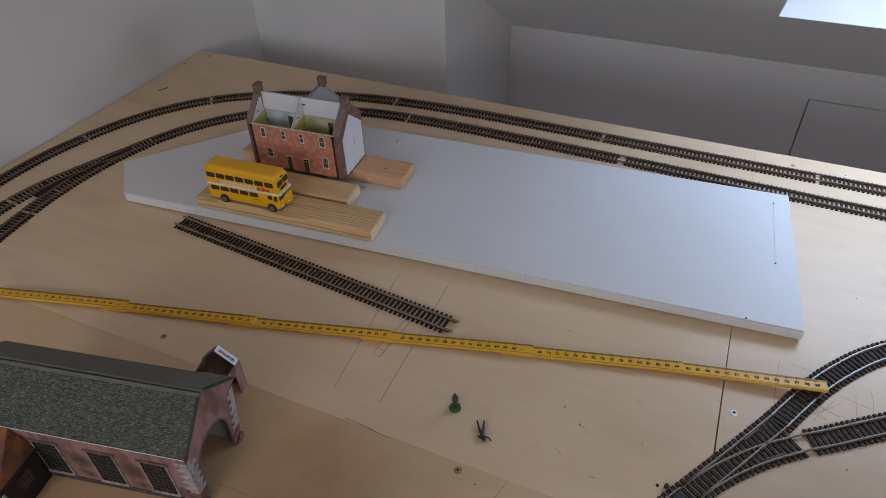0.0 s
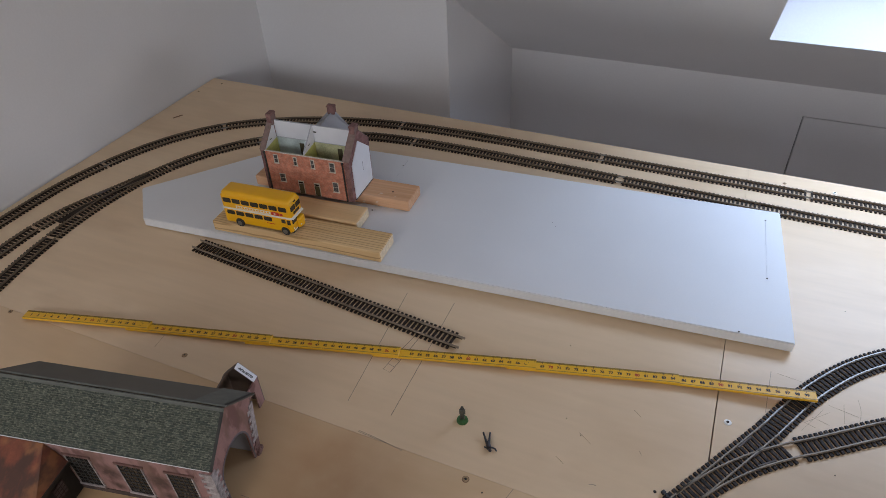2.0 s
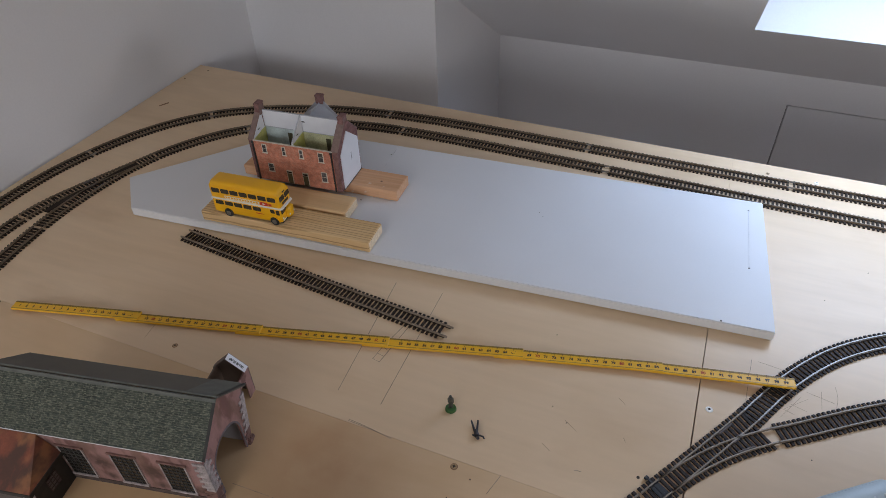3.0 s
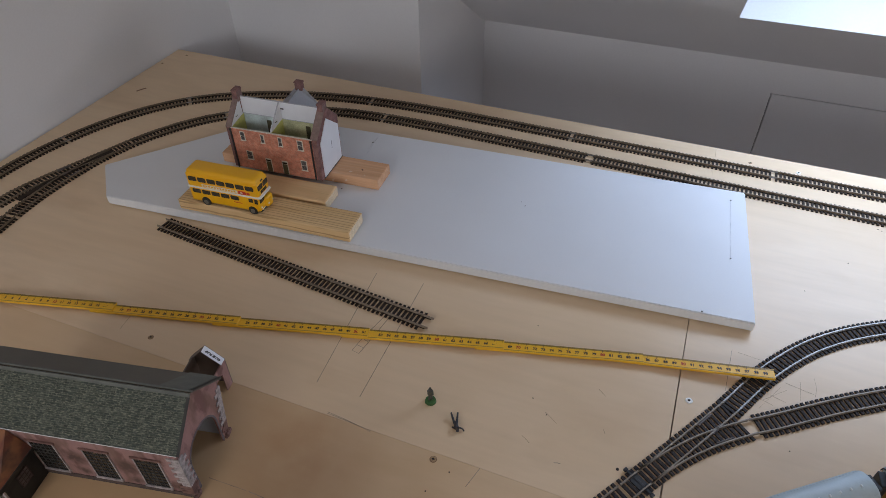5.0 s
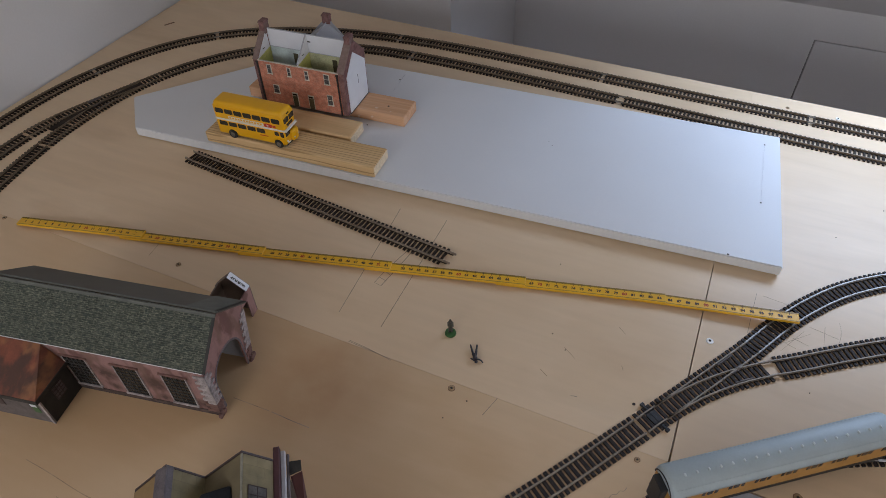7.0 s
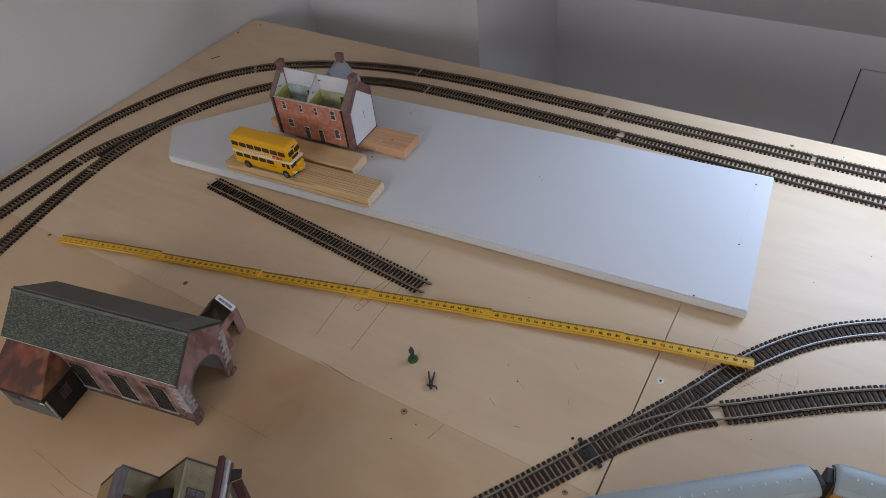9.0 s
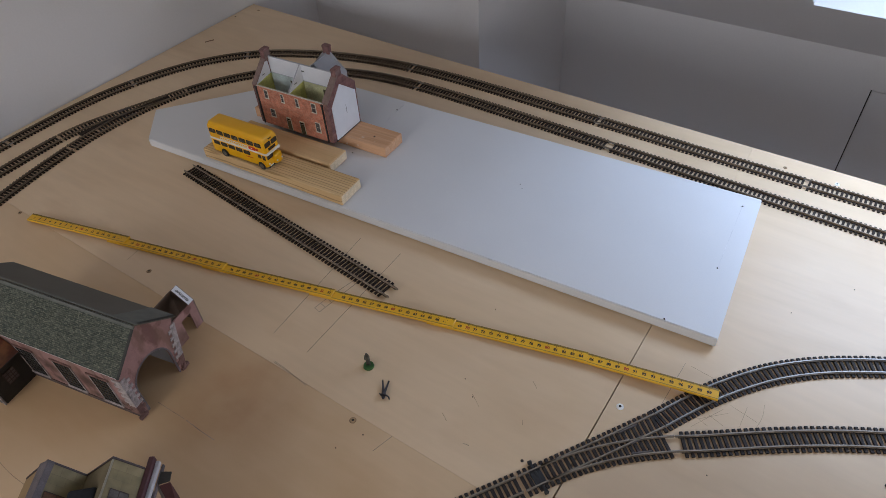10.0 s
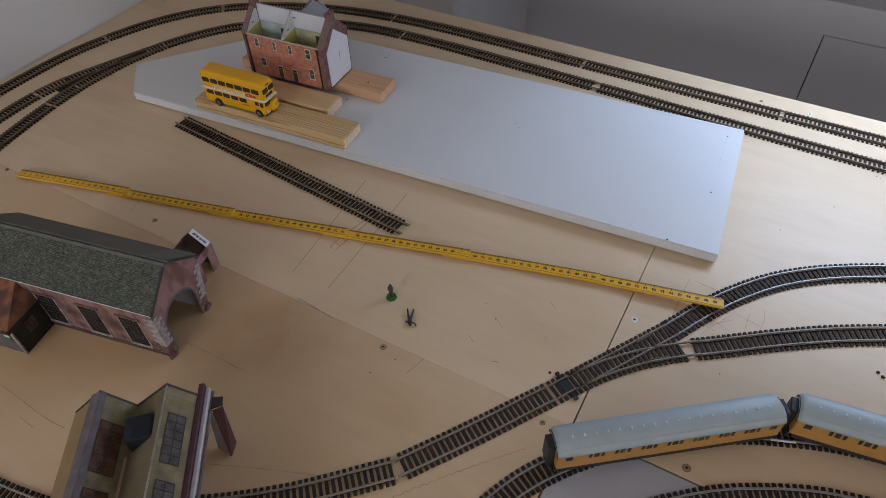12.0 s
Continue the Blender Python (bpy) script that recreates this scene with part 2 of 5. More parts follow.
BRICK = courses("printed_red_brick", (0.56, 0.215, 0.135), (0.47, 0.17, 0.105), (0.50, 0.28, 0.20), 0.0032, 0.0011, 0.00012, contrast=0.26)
# Gables and chimneys: darker and greyer than the front wall's brick.
BRICK_S = courses("printed_dark_brick_side", (0.235, 0.12, 0.11), (0.175, 0.085, 0.08), (0.22, 0.14, 0.125), 0.0032, 0.0011, 0.00012, (90, 0, 90))
COPING = mat("printed_stone_coping", (0.22, 0.15, 0.13), 0.7, 0, 0.15, 160, 1500, 0.1)
CARD = mat("white_card", (0.74, 0.75, 0.78), 0.6, 0, 0.02, 60, 900, 0.05)
CARD_GREY = mat("grey_card", (0.42, 0.43, 0.46), 0.7, 0, 0.05, 60, 900, 0.05)
CARD_BROWN = mat("brown_card", (0.16, 0.12, 0.095), 0.75, 0, 0.06, 40, 900, 0.06)
ROOM_LIME = mat("lime_room_lining", (0.55, 0.54, 0.17), 0.6, 0, 0.12, 50, 400, 0.05)
ROOM_GREY = mat("grey_room_lining", (0.48, 0.48, 0.28), 0.6, 0, 0.2, 50, 400, 0.05)
ROOM_SAGE = mat("sage_room_lining", (0.50, 0.58, 0.56), 0.6, 0, 0.14, 70, 400, 0.05)
BLACK = mat("black_plastic", (0.02, 0.02, 0.022), 0.5, 0, 0.1, 80, 900, 0.1)
INK = mat("pencil_graphite", (0.31, 0.235, 0.175), 0.7, 0, 0.25, 40, 700, 0)
INK_FAINT = mat("faint_pencil", (0.41, 0.285, 0.18), 0.7, 0, 0.2, 40, 700, 0)
INK_BOARD = mat("faint_pencil_on_white", (0.63, 0.63, 0.65), 0.7, 0, 0.2, 40, 700, 0)
SLOT_BROWN = mat("brown_slot_wood", (0.22, 0.12, 0.07), 0.8, 0, 0.2, 40, 700, 0)
SASH = mat("cream_sash_print", (0.58, 0.55, 0.46), 0.6, 0, 0.15, 300, 900, 0.03)
INK_BLACK = mat("black_print", (0.03, 0.025, 0.02), 0.6, 0, 0.05, 40, 700, 0)
INK_RED = mat("red_print", (0.45, 0.05, 0.02), 0.6, 0, 0.05, 40, 700, 0)
GLASS_DARK = mat("dark_model_glazing", (0.035, 0.03, 0.026), 0.2, 0, 0.2, 200, 900, 0)
HOUSE_PANE = mat("grey_pane_print", (0.075, 0.072, 0.072), 0.4, 0, 0.6, 420, 900, 0)
BUS_YELLOW = mat("bus_yellow_enamel", (0.80, 0.405, 0.006), 0.28, 0, 0.02, 60, 900, 0.02)
BUS_WHITE = mat("cream_enamel", (0.76, 0.73, 0.66), 0.35, 0, 0.02, 60, 900, 0.02)
BUS_RED = mat("red_enamel", (0.55, 0.03, 0.02), 0.4, 0, 0.03, 60, 900, 0.02)
TYRE = mat("black_tyre", (0.025, 0.025, 0.025), 0.6, 0, 0.1, 80, 900, 0.1)
RIM = mat("grey_wheel_hub", (0.22, 0.20, 0.17), 0.4, 0.4, 0.1, 80, 900, 0.1)
RULE = mat("yellow_rule_plastic", (0.81, 0.445, 0.022), 0.38, 0, 0.03, 30, 900, 0.03)
RULE_BROWN = mat("rule_brown_edge", (0.34, 0.21, 0.03), 0.45, 0, 0.05, 30, 900, 0.03)
STEEL = mat("zinc_steel", (0.82, 0.80, 0.76), 0.5, 0.15, 0.1, 200, 900, 0.1)
SCREW_TAN = mat("yellow_passivated_screw", (0.36, 0.24, 0.13), 0.55, 0.25, 0.2, 300, 900, 0.2)
HOLE = mat("hole_shade", (0.035, 0.025, 0.02), 0.9, 0, 0.02)
PINK = mat("pink_render_print", (0.31, 0.172, 0.155), 0.7, 0, 0.08, 70, 700, 0.06)
PINK = over(PINK, "pink_render_blotched", (0.12, 0.05, 0.04), 0.54, 0.63, 48, (1.3, 1, 0.7), 8, (0.31, 0.1, 0.2), 0.75)
PINK = over(PINK, "pink_render_streaked", (0.155, 0.085, 0.06), 0.53, 0.64, 42, (1.5, 1, 0.38), 5, (0.62, 0.3, 0.1), 0.7)
PINK_SIDE = PINK
for px, pz, pr in ((-0.119, 0.040, 0.017), (-0.116, 0.016, 0.010), (-0.063, 0.038, 0.018), (-0.059, 0.014, 0.010), (-0.012, 0.016, 0.013), (-0.172, 0.014, 0.010)):
    PINK_SIDE = patch(PINK_SIDE, "pink_render_damp", (px, 0, pz), pr, (0.085, 0.045, 0.032), 1.3, 170)
QUOIN = mat("pale_quoin_print", (0.36, 0.315, 0.305), 0.7, 0, 0.3, 160, 900, 0.06)
QUOIN_D = mat("brown_quoin_print", (0.17, 0.09, 0.075), 0.7, 0, 0.2, 160, 900, 0.06)
SLATE = courses("printed_green_slate", (0.075, 0.084, 0.062), (0.032, 0.039, 0.030), (0.118, 0.122, 0.092), 0.0055, 0.0021, 0.00022, (0, 0, 0), 0.7, 240)
SLATE = over(SLATE, "weathered_green_slate", (0.20, 0.20, 0.145), 0.55, 0.66, 560, (0.55, 1.4, 1), 2, (0.2, 0.1, 0), 0.8)
SLATE = over(SLATE, "weathered_mossy_slate", (0.030, 0.040, 0.036), 0.52, 0.66, 300, (0.7, 1.6, 1), 4, (0.5, 0.1, 0), 0.75)
RIDGE_C = mat("grey_green_ridge_card", (0.115, 0.118, 0.102), 0.7, 0, 0.12, 80, 900, 0.06)
ROOF_BACK = mat("dark_brown_card_roof", (0.105, 0.095, 0.075), 0.75, 0, 0.05, 30, 700, 0.06)
RUST = mat("rusty_roof_print", (0.21, 0.060, 0.03), 0.6, 0, 0.15, 60, 500, 0.06)
RUST = over(RUST, "rusty_roof_streaked", (0.050, 0.028, 0.02), 0.42, 0.58, 60, (1, 0.35, 1), 6, (0.2, 0.4, 0), 0.8)
RUST = over(RUST, "rusty_roof_bright", (0.36, 0.15, 0.055), 0.56, 0.68, 45, (1, 0.6, 1), 5, (0.7, 0.1, 0), 0.6)
PLINTH = mat("crumbled_plinth_print", (0.075, 0.05, 0.042), 0.7, 0, 0.35, 140, 700, 0.06)
ANNEX_GREY = mat("grey_weathered_print", (0.125, 0.105, 0.098), 0.7, 0, 0.2, 90, 700, 0.06)
ANNEX_DARK = mat("dark_weathered_print", (0.032, 0.029, 0.025), 0.7, 0, 0.2, 90, 700, 0.06)
STONE = courses("printed_yellow_stone", (0.245, 0.20, 0.11), (0.20, 0.165, 0.088), (0.19, 0.155, 0.09), 0.0135, 0.0085, 0.0002, (0, 0, 0), 0.7, 60)
STONE_INNER = mat("olive_card_slope", (0.15, 0.12, 0.07), 0.8, 0, 0.1, 40, 700, 0.06, spec=0.2)
STONE_L = mat("buff_card_slope", (0.26, 0.165, 0.07), 0.7, 0, 0.08, 40, 700, 0.06)
MAUVE = mat("mauve_ridge_print", (0.125, 0.105, 0.11), 0.65, 0, 0.2, 90, 700, 0.06)
MAROON = mat("maroon_card", (0.085, 0.030, 0.034), 0.6, 0, 0.12, 70, 700, 0.06)
ZINC = mat("pale_grey_card", (0.52, 0.51, 0.53), 0.5, 0, 0.1, 90, 700, 0.05)
PANE_RUST = mat("brown_glazing_print", (0.115, 0.06, 0.036), 0.8, 0, 0.35, 90, 500, 0, spec=0.2)
PANE_GREY = mat("grey_glazing_print", (0.100, 0.092, 0.086), 0.8, 0, 0.3, 90, 500, 0, spec=0.2)
BAR = mat("dark_glazing_bar_print", (0.060, 0.038, 0.034), 0.6, 0, 0.1, 90, 500, 0)
BAR_FINE = mat("brown_fine_bar_print", (0.055, 0.034, 0.03), 0.7, 0, 0.2, 200, 700, 0)
TANK = mat("black_water_tank", (0.020, 0.023, 0.028), 0.7, 0, 0.15, 60, 500, 0.15, spec=0.2)
RIDGE_FOLD = mat("pale_buff_fold", (0.26, 0.24, 0.19), 0.7, 0, 0.15, 90, 700, 0.05)
TAN_GREY = mat("grey_buff_card", (0.27, 0.22, 0.175), 0.7, 0, 0.1, 60, 700, 0.05)
TAN = mat("tan_card_edge", (0.34, 0.24, 0.14), 0.7, 0, 0.06, 60, 700, 0.05)
C_VENT = mat("pale_roof_vent", (0.62, 0.66, 0.66), 0.5, 0, 0.04, 90, 900, 0.03)
C_ROOF = mat("pale_blue_grey_roof", (0.365, 0.42, 0.43), 0.5, 0, 0.04, 40, 500, 0.03)
C_BODY = mat("mustard_coach_side", (0.44, 0.225, 0.055), 0.5, 0, 0.06, 90, 900, 0.03)
C_DARK = mat("coach_underframe_black", (0.022, 0.020, 0.020), 0.6, 0, 0.1, 90, 900, 0.1)
GREEN = mat("green_figure_base", (0.045, 0.125, 0.03), 0.6, 0, 0.15, 120, 900, 0.2)
FIG = mat("dull_olive_figure_paint", (0.075, 0.07, 0.055), 0.6, 0, 0.3, 300, 900, 0.1)
FIG_D = mat("dark_figure_paint", (0.035, 0.03, 0.035), 0.6, 0, 0.3, 300, 900, 0.1)
FRAME_WHITE = mat("white_window_print", (0.62, 0.60, 0.54), 0.6, 0, 0.05, 200, 900, 0.03)
DOOR_OLIVE = mat("olive_door_print", (0.075, 0.065, 0.03), 0.6, 0, 0.12, 200, 900, 0.03)
GLASS = bpy.data.materials.new("roof_window_glass")
GLASS.use_nodes = True
GLASS.node_tree.nodes["Principled BSDF"].inputs["Transmission Weight"].default_value = 1.0
GLASS.node_tree.nodes["Principled BSDF"].inputs["Roughness"].default_value = 0.0


# ---- mesh helpers ----
def mesh_of(name, bm, material, smooth=False):
    me = bpy.data.meshes.new(name)
    bmesh.ops.recalc_face_normals(bm, faces=bm.faces)
    bm.to_mesh(me)
    bm.free()
    for m in (material if isinstance(material, (list, tuple)) else [material]):
        me.materials.append(m)
    if smooth:
        for p in me.polygons:
            p.use_smooth = True
    return me


def part(name, bm, material, parent, label="", smooth=False, at=None):
    ob = new(name, mesh_of(name, bm, material, smooth))
    ob.parent = parent
    if at is not None:
        ob.matrix_basis = at
    return tagged(ob, label)


def thing(name, label, category, x=0, y=0, z=0, turn=0, group="", kind=""):
    ob = new(name)
    ob.empty_display_size = 0.02
    ob.matrix_basis = pose(x, y, z, 0, 0, turn)
    return tagged(ob, label, category, group, kind)


def solo(name, bm, material, label, category, group="", kind="", at=None, smooth=False):
    ob = new(name, mesh_of(name, bm, material, smooth))
    if at is not None:
        ob.matrix_basis = at
    return tagged(ob, label, category, group, kind)


def box(bm, x0, x1, y0, y1, z0, z1, bevel=0.0, seg=1, m=None):
    r = bmesh.ops.create_cube(bm, size=1.0)
    vs = r["verts"]
    for v in vs:
        v.co = Vector((x0 + (v.co.x + 0.5) * (x1 - x0), y0 + (v.co.y + 0.5) * (y1 - y0), z0 + (v.co.z + 0.5) * (z1 - z0)))
    if bevel:
        es = list({e for v in vs for e in v.link_edges})
        out = bmesh.ops.bevel(bm, geom=es, offset=bevel, segments=seg, affect="EDGES", profile=0.5)
        vs = list({v for f in out["faces"] for v in f.verts} | {v for v in vs if v.is_valid})
    if m is not None:
        bmesh.ops.transform(bm, matrix=m, verts=vs)
    return bm


def cube(*a, **k):
    return box(bmesh.new(), *a, **k)


def prism(bm, pts, lift, m=None):
    """A polygon (3D points) and its copy moved by lift, closed."""
    lo = [bm.verts.new(p) for p in pts]
    hi = [bm.verts.new(Vector(p) + Vector(lift)) for p in pts]
    bm.faces.new(lo[::-1])
    bm.faces.new(hi)
    k = len(pts)
    for i in range(k):
        bm.faces.new((lo[i], lo[(i + 1) % k], hi[(i + 1) % k], hi[i]))
    if m is not None:
        bmesh.ops.transform(bm, matrix=m, verts=lo + hi)
    return bm


def slab(pts, lift):
    return prism(bmesh.new(), pts, lift)


def disc(bm, x, y, z0, z1, r0, r1=None, n=16, m=None):
    r1 = r0 if r1 is None else r1
    out = bmesh.ops.create_cone(bm, cap_ends=True, segments=n, radius1=r0, radius2=r1, depth=z1 - z0)
    bmesh.ops.translate(bm, verts=out["verts"], vec=(x, y, (z0 + z1) / 2))
    if m is not None:
        bmesh.ops.transform(bm, matrix=m, verts=out["verts"])
    return bm


def sweep(bm, path, profile):
    """A profile (across, up) drawn along a list of 2D points, flat on its plane; open ends are capped."""
    rows = []
    for i, p in enumerate(path):
        a, b = path[max(i - 1, 0)], path[min(i + 1, len(path) - 1)]
        t = Vector((b[0] - a[0], b[1] - a[1])).normalized()
        nrm = Vector((-t.y, t.x))
        rows.append([bm.verts.new((p[0] + nrm.x * u, p[1] + nrm.y * u, w)) for u, w in profile])
    k = len(profile)
    for r0, r1 in zip(rows, rows[1:]):
        for j in range(k):
            bm.faces.new((r0[j], r0[(j + 1) % k], r1[(j + 1) % k], r1[j]))
    bm.faces.new(rows[0][::-1])
    bm.faces.new(rows[-1])
    return bm


def bspline(ctrl, step=0.002):
    """Points at even steps along a cubic B-spline that starts and ends at the outer control points."""
    c = [Vector(p) for p in ctrl]
    c = [c[0] * 2 - c[1]] + c + [c[-1] * 2 - c[-2]]
    pts = []
    for i in range(1, len(c) - 2):
        p0, p1, p2, p3 = c[i - 1:i + 3]
        for s in range(40):
            t = s / 40
            pts.append(((1 - t) ** 3 * p0 + (3 * t ** 3 - 6 * t * t + 4) * p1 + (-3 * t ** 3 + 3 * t * t + 3 * t + 1) * p2 + t ** 3 * p3) / 6)
    pts.append((c[-3] + 4 * c[-2] + c[-1]) / 6)
    out, left = [pts[0]], step
    for a, b in zip(pts, pts[1:]):
        d = (b - a).length
        while d >= left:
            a = a + (b - a) * (left / d)
            d -= left
            out.append(a)
            left = step
        left -= d
    return out


def nearest(path, p):
    return min(range(len(path)), key=lambda i: (path[i] - Vector(p)).length)


# ---- room ----
SOUTH = 2 * RIDGE_Y - KNEE_Y
top_z = ceiling_z(RIDGE_Y)
solo("floor", cube(WEST - 0.2, EAST + 0.2, SOUTH - 0.2, KNEE_Y + 0.2, FLOOR_Z - 0.1, FLOOR_Z), FLOOR, "brown carpeted attic floor", "floor", kind="structure")
solo("wall_west", cube(WEST - 0.15, WEST, SOUTH - 0.2, KNEE_Y + 0.2, FLOOR_Z, top_z + 0.2), WALL, "plain white painted wall beside the table", "wall", kind="structure")
bm = bmesh.new()
for c, d, e, g in ((SOUTH - 0.2, EW_Y0, FLOOR_Z, top_z + 0.2), (EW_Y1, KNEE_Y + 0.2, FLOOR_Z, top_z + 0.2), (EW_Y0, EW_Y1, FLOOR_Z, EW_Z0), (EW_Y0, EW_Y1, EW_Z1, top_z + 0.2)):
    box(bm, EAST, EAST + 0.15, c, d, e, g)
solo("wall_east", bm, WALL, "unseen plain white end wall with a window added for fill light", "wall", kind="structure")
# Out of view; added round the end fill lamp.
w2 = thing("added_end_window", "unseen white framed window added in the end wall for fill light", "window", EAST + 0.1, 0, 0, kind="structure")
for c, d, e, g in ((EW_Y0, EW_Y0 + 0.05, EW_Z0, EW_Z1), (EW_Y1 - 0.05, EW_Y1, EW_Z0, EW_Z1), (EW_Y0 + 0.05, EW_Y1 - 0.05, EW_Z0, EW_Z0 + 0.05), (EW_Y0 + 0.05, EW_Y1 - 0.05, EW_Z1 - 0.05, EW_Z1)):
    part("window_frame", cube(0, 0.045, c, d, e, g), FRAME_WHITE, w2)
part("pane", cube(0.018, 0.024, EW_Y0 + 0.05, EW_Y1 - 0.05, EW_Z0 + 0.05, EW_Z1 - 0.05), GLASS, w2).visible_shadow = False
solo("wall_south", cube(WEST, EAST, SOUTH - 0.15, SOUTH, FLOOR_Z, KNEE_Z + 0.05), WALL, "low white painted knee wall", "wall", kind="structure")
# low back wall, with the opening of the access hatch
HX0, HX1, HZ0, HZ1 = 1.004, 1.62, -0.72, -0.197
bm = bmesh.new()
for a, b, c, d in ((WEST, HX0, FLOOR_Z, KNEE_Z + 0.05), (HX1, EAST, FLOOR_Z, KNEE_Z + 0.05), (HX0, HX1, FLOOR_Z, HZ0), (HX0, HX1, HZ1, KNEE_Z + 0.05)):
    box(bm, a, b, KNEE_Y, KNEE_Y + 0.12, c, d)
solo("wall_north", bm, WALL, "low white painted knee wall under the sloping ceiling", "wall", kind="structure")
hatch = thing("access_hatch", "flush white painted access hatch in the knee wall", "hatch", 0, KNEE_Y, 0)
part("panel", cube(HX0 + 0.0027, HX1 - 0.0027, 0.001, 0.02, HZ0 + 0.0027, HZ1 - 0.0027, 0.001), WALL, hatch)
part("backing", cube(HX0, HX1, 0.021, 0.03, HZ0, HZ1), DARK_GAP, hatch, "dark gap round the hatch")
# boxed-in corner that stands out in front of the knee wall
BX, BY = 0.238, 0.922
solo("wall_corner", slab([(WEST, BY, FLOOR_Z), (WEST, BY, ceiling_z(BY) + 0.05), (WEST, KNEE_Y, ceiling_z(KNEE_Y) + 0.05), (WEST, KNEE_Y, FLOOR_Z)], (BX - WEST, 0, 0)), WALL,
     "white painted boxed-in corner of the attic", "wall", kind="structure")
# ceiling: two slopes, the roof window's opening cut through the first
TH = 0.20
bm = bmesh.new()
lift = Vector((0, SLOPE, 1)).normalized() * TH
for x0, x1, y0, y1 in ((WEST - 0.1, SKY_X0, KNEE_Y + 0.1, RIDGE_Y), (SKY_X1, EAST + 0.1, KNEE_Y + 0.1, RIDGE_Y), (SKY_X0, SKY_X1, KNEE_Y + 0.1, SKY_Y0), (SKY_X0, SKY_X1, SKY_Y1, RIDGE_Y)):
    prism(bm, [(x0, y0, ceiling_z(y0)), (x1, y0, ceiling_z(y0)), (x1, y1, ceiling_z(y1)), (x0, y1, ceiling_z(y1))], lift)
solo("ceiling", bm, CEIL, "white painted sloping attic ceiling with a roof window", "ceiling", kind="structure")
lift = Vector((0, -SLOPE, 1)).normalized() * TH
bm = bmesh.new()
for x0, x1, y0, y1 in ((WEST - 0.1, REAR_X0, SOUTH - 0.1, RIDGE_Y), (REAR_X1, EAST + 0.1, SOUTH - 0.1, RIDGE_Y), (REAR_X0, REAR_X1, SOUTH - 0.1, REAR_Y0), (REAR_X0, REAR_X1, REAR_Y1, RIDGE_Y)):
    prism(bm, [(x0, y0, ceiling_z(-2 - y0)), (x1, y0, ceiling_z(-2 - y0)), (x1, y1, ceiling_z(-2 - y1)), (x0, y1, ceiling_z(-2 - y1))], lift)
solo("ceiling_rear", bm, CEIL, "unseen white rear ceiling slope with a roof window added for fill light", "ceiling", kind="structure")


def roof_window(name, x0, x1, ya, yb, side):
    """Frame and pane at the outer face of the slope; side +1: the back slope, -1: the rear one."""
    zf = (lambda y: ceiling_z(y)) if side > 0 else (lambda y: ceiling_z(-2 - y))
    nrm = Vector((0, SLOPE * side, 1)).normalized()
    w = thing(name, "pivot roof window with a white frame and clear pane", "window", kind="structure")
    o = nrm * (TH - 0.03)

    def quad(xa, xb, y0, y1):
        return [Vector((xa, y0, zf(y0))) + o, Vector((xb, y0, zf(y0))) + o, Vector((xb, y1, zf(y1))) + o, Vector((xa, y1, zf(y1))) + o]
    b = 0.05
    dy = b * (1 if yb > ya else -1)
    for q in (quad(x0, x0 + b, ya, yb), quad(x1 - b, x1, ya, yb), quad(x0 + b, x1 - b, ya, ya + dy), quad(x0 + b, x1 - b, yb - dy, yb)):
        part("window_frame", slab(q, nrm * 0.04), FRAME_WHITE, w)
    p = part("pane", slab(quad(x0 + b, x1 - b, ya + dy, yb - dy), nrm * 0.006), GLASS, w)
    p.visible_shadow = False


roof_window("window_1", SKY_X0, SKY_X1, SKY_Y0, SKY_Y1, 1)
# This one is out of view, added only to frame the rear fill lamp.
roof_window("added_rear_window", REAR_X0, REAR_X1, REAR_Y0, REAR_Y1, -1)

# ---- table: four panels on a frame ----
SEAM_X, SEAM_Y = 0.8745, 0.007
# T_E is stretched out of view so the table shades the right knee wall.
T_W, T_E, T_N, T_S = -0.251, 3.4, 0.722, -0.75
table = thing("layout_table", "large plywood baseboard table made of four butted panels", "table", 0, 0, 0)
G = 0.0010
P4 = ([(T_W, SEAM_Y + G * 0.12), (SEAM_X - G, SEAM_Y + G * 0.12), (SEAM_X - 0.0001, 0.45), (SEAM_X - 0.0001, T_N), (T_W, T_N)],
      [(SEAM_X + G, SEAM_Y + G), (T_E, SEAM_Y + G), (T_E, T_N), (SEAM_X + 0.0001, T_N), (SEAM_X + 0.0001, 0.45)],
      [(T_W, T_S), (SEAM_X - G, T_S), (SEAM_X - G, SEAM_Y - G * 0.12), (T_W, SEAM_Y - G * 0.12)],
      [(SEAM_X + G, T_S), (T_E, T_S), (T_E, SEAM_Y - G), (SEAM_X + G, SEAM_Y - G)])
for pts, m, lab in zip(P4, (PLY, PLY, PLY_B, WHITE_PANEL), ("", "", "", "white-faced panel")):
    part("panel", slab([(x, y, -0.012) for x, y in pts], (0, 0, 0.012)), m, table, lab)
for a, b, c, d in ((T_W + 0.03, T_E - 0.03, T_N - 0.07, T_N - 0.03), (T_W + 0.03, T_E - 0.03, T_S + 0.03, T_S + 0.07), (T_W + 0.03, T_E - 0.03, SEAM_Y - 0.02, SEAM_Y + 0.02)):
    part("frame_rail", cube(a, b, c, d, -0.08, -0.0125, 0.002), PLY_EDGE, table)
for x in (T_W + 0.06, SEAM_X, 2.1, T_E - 0.06):
    for y in (T_N - 0.05, T_S + 0.05):
        part("leg", cube(x - 0.025, x + 0.025, y - 0.025, y + 0.025, FLOOR_Z, -0.081, 0.003), PLY_EDGE, table)


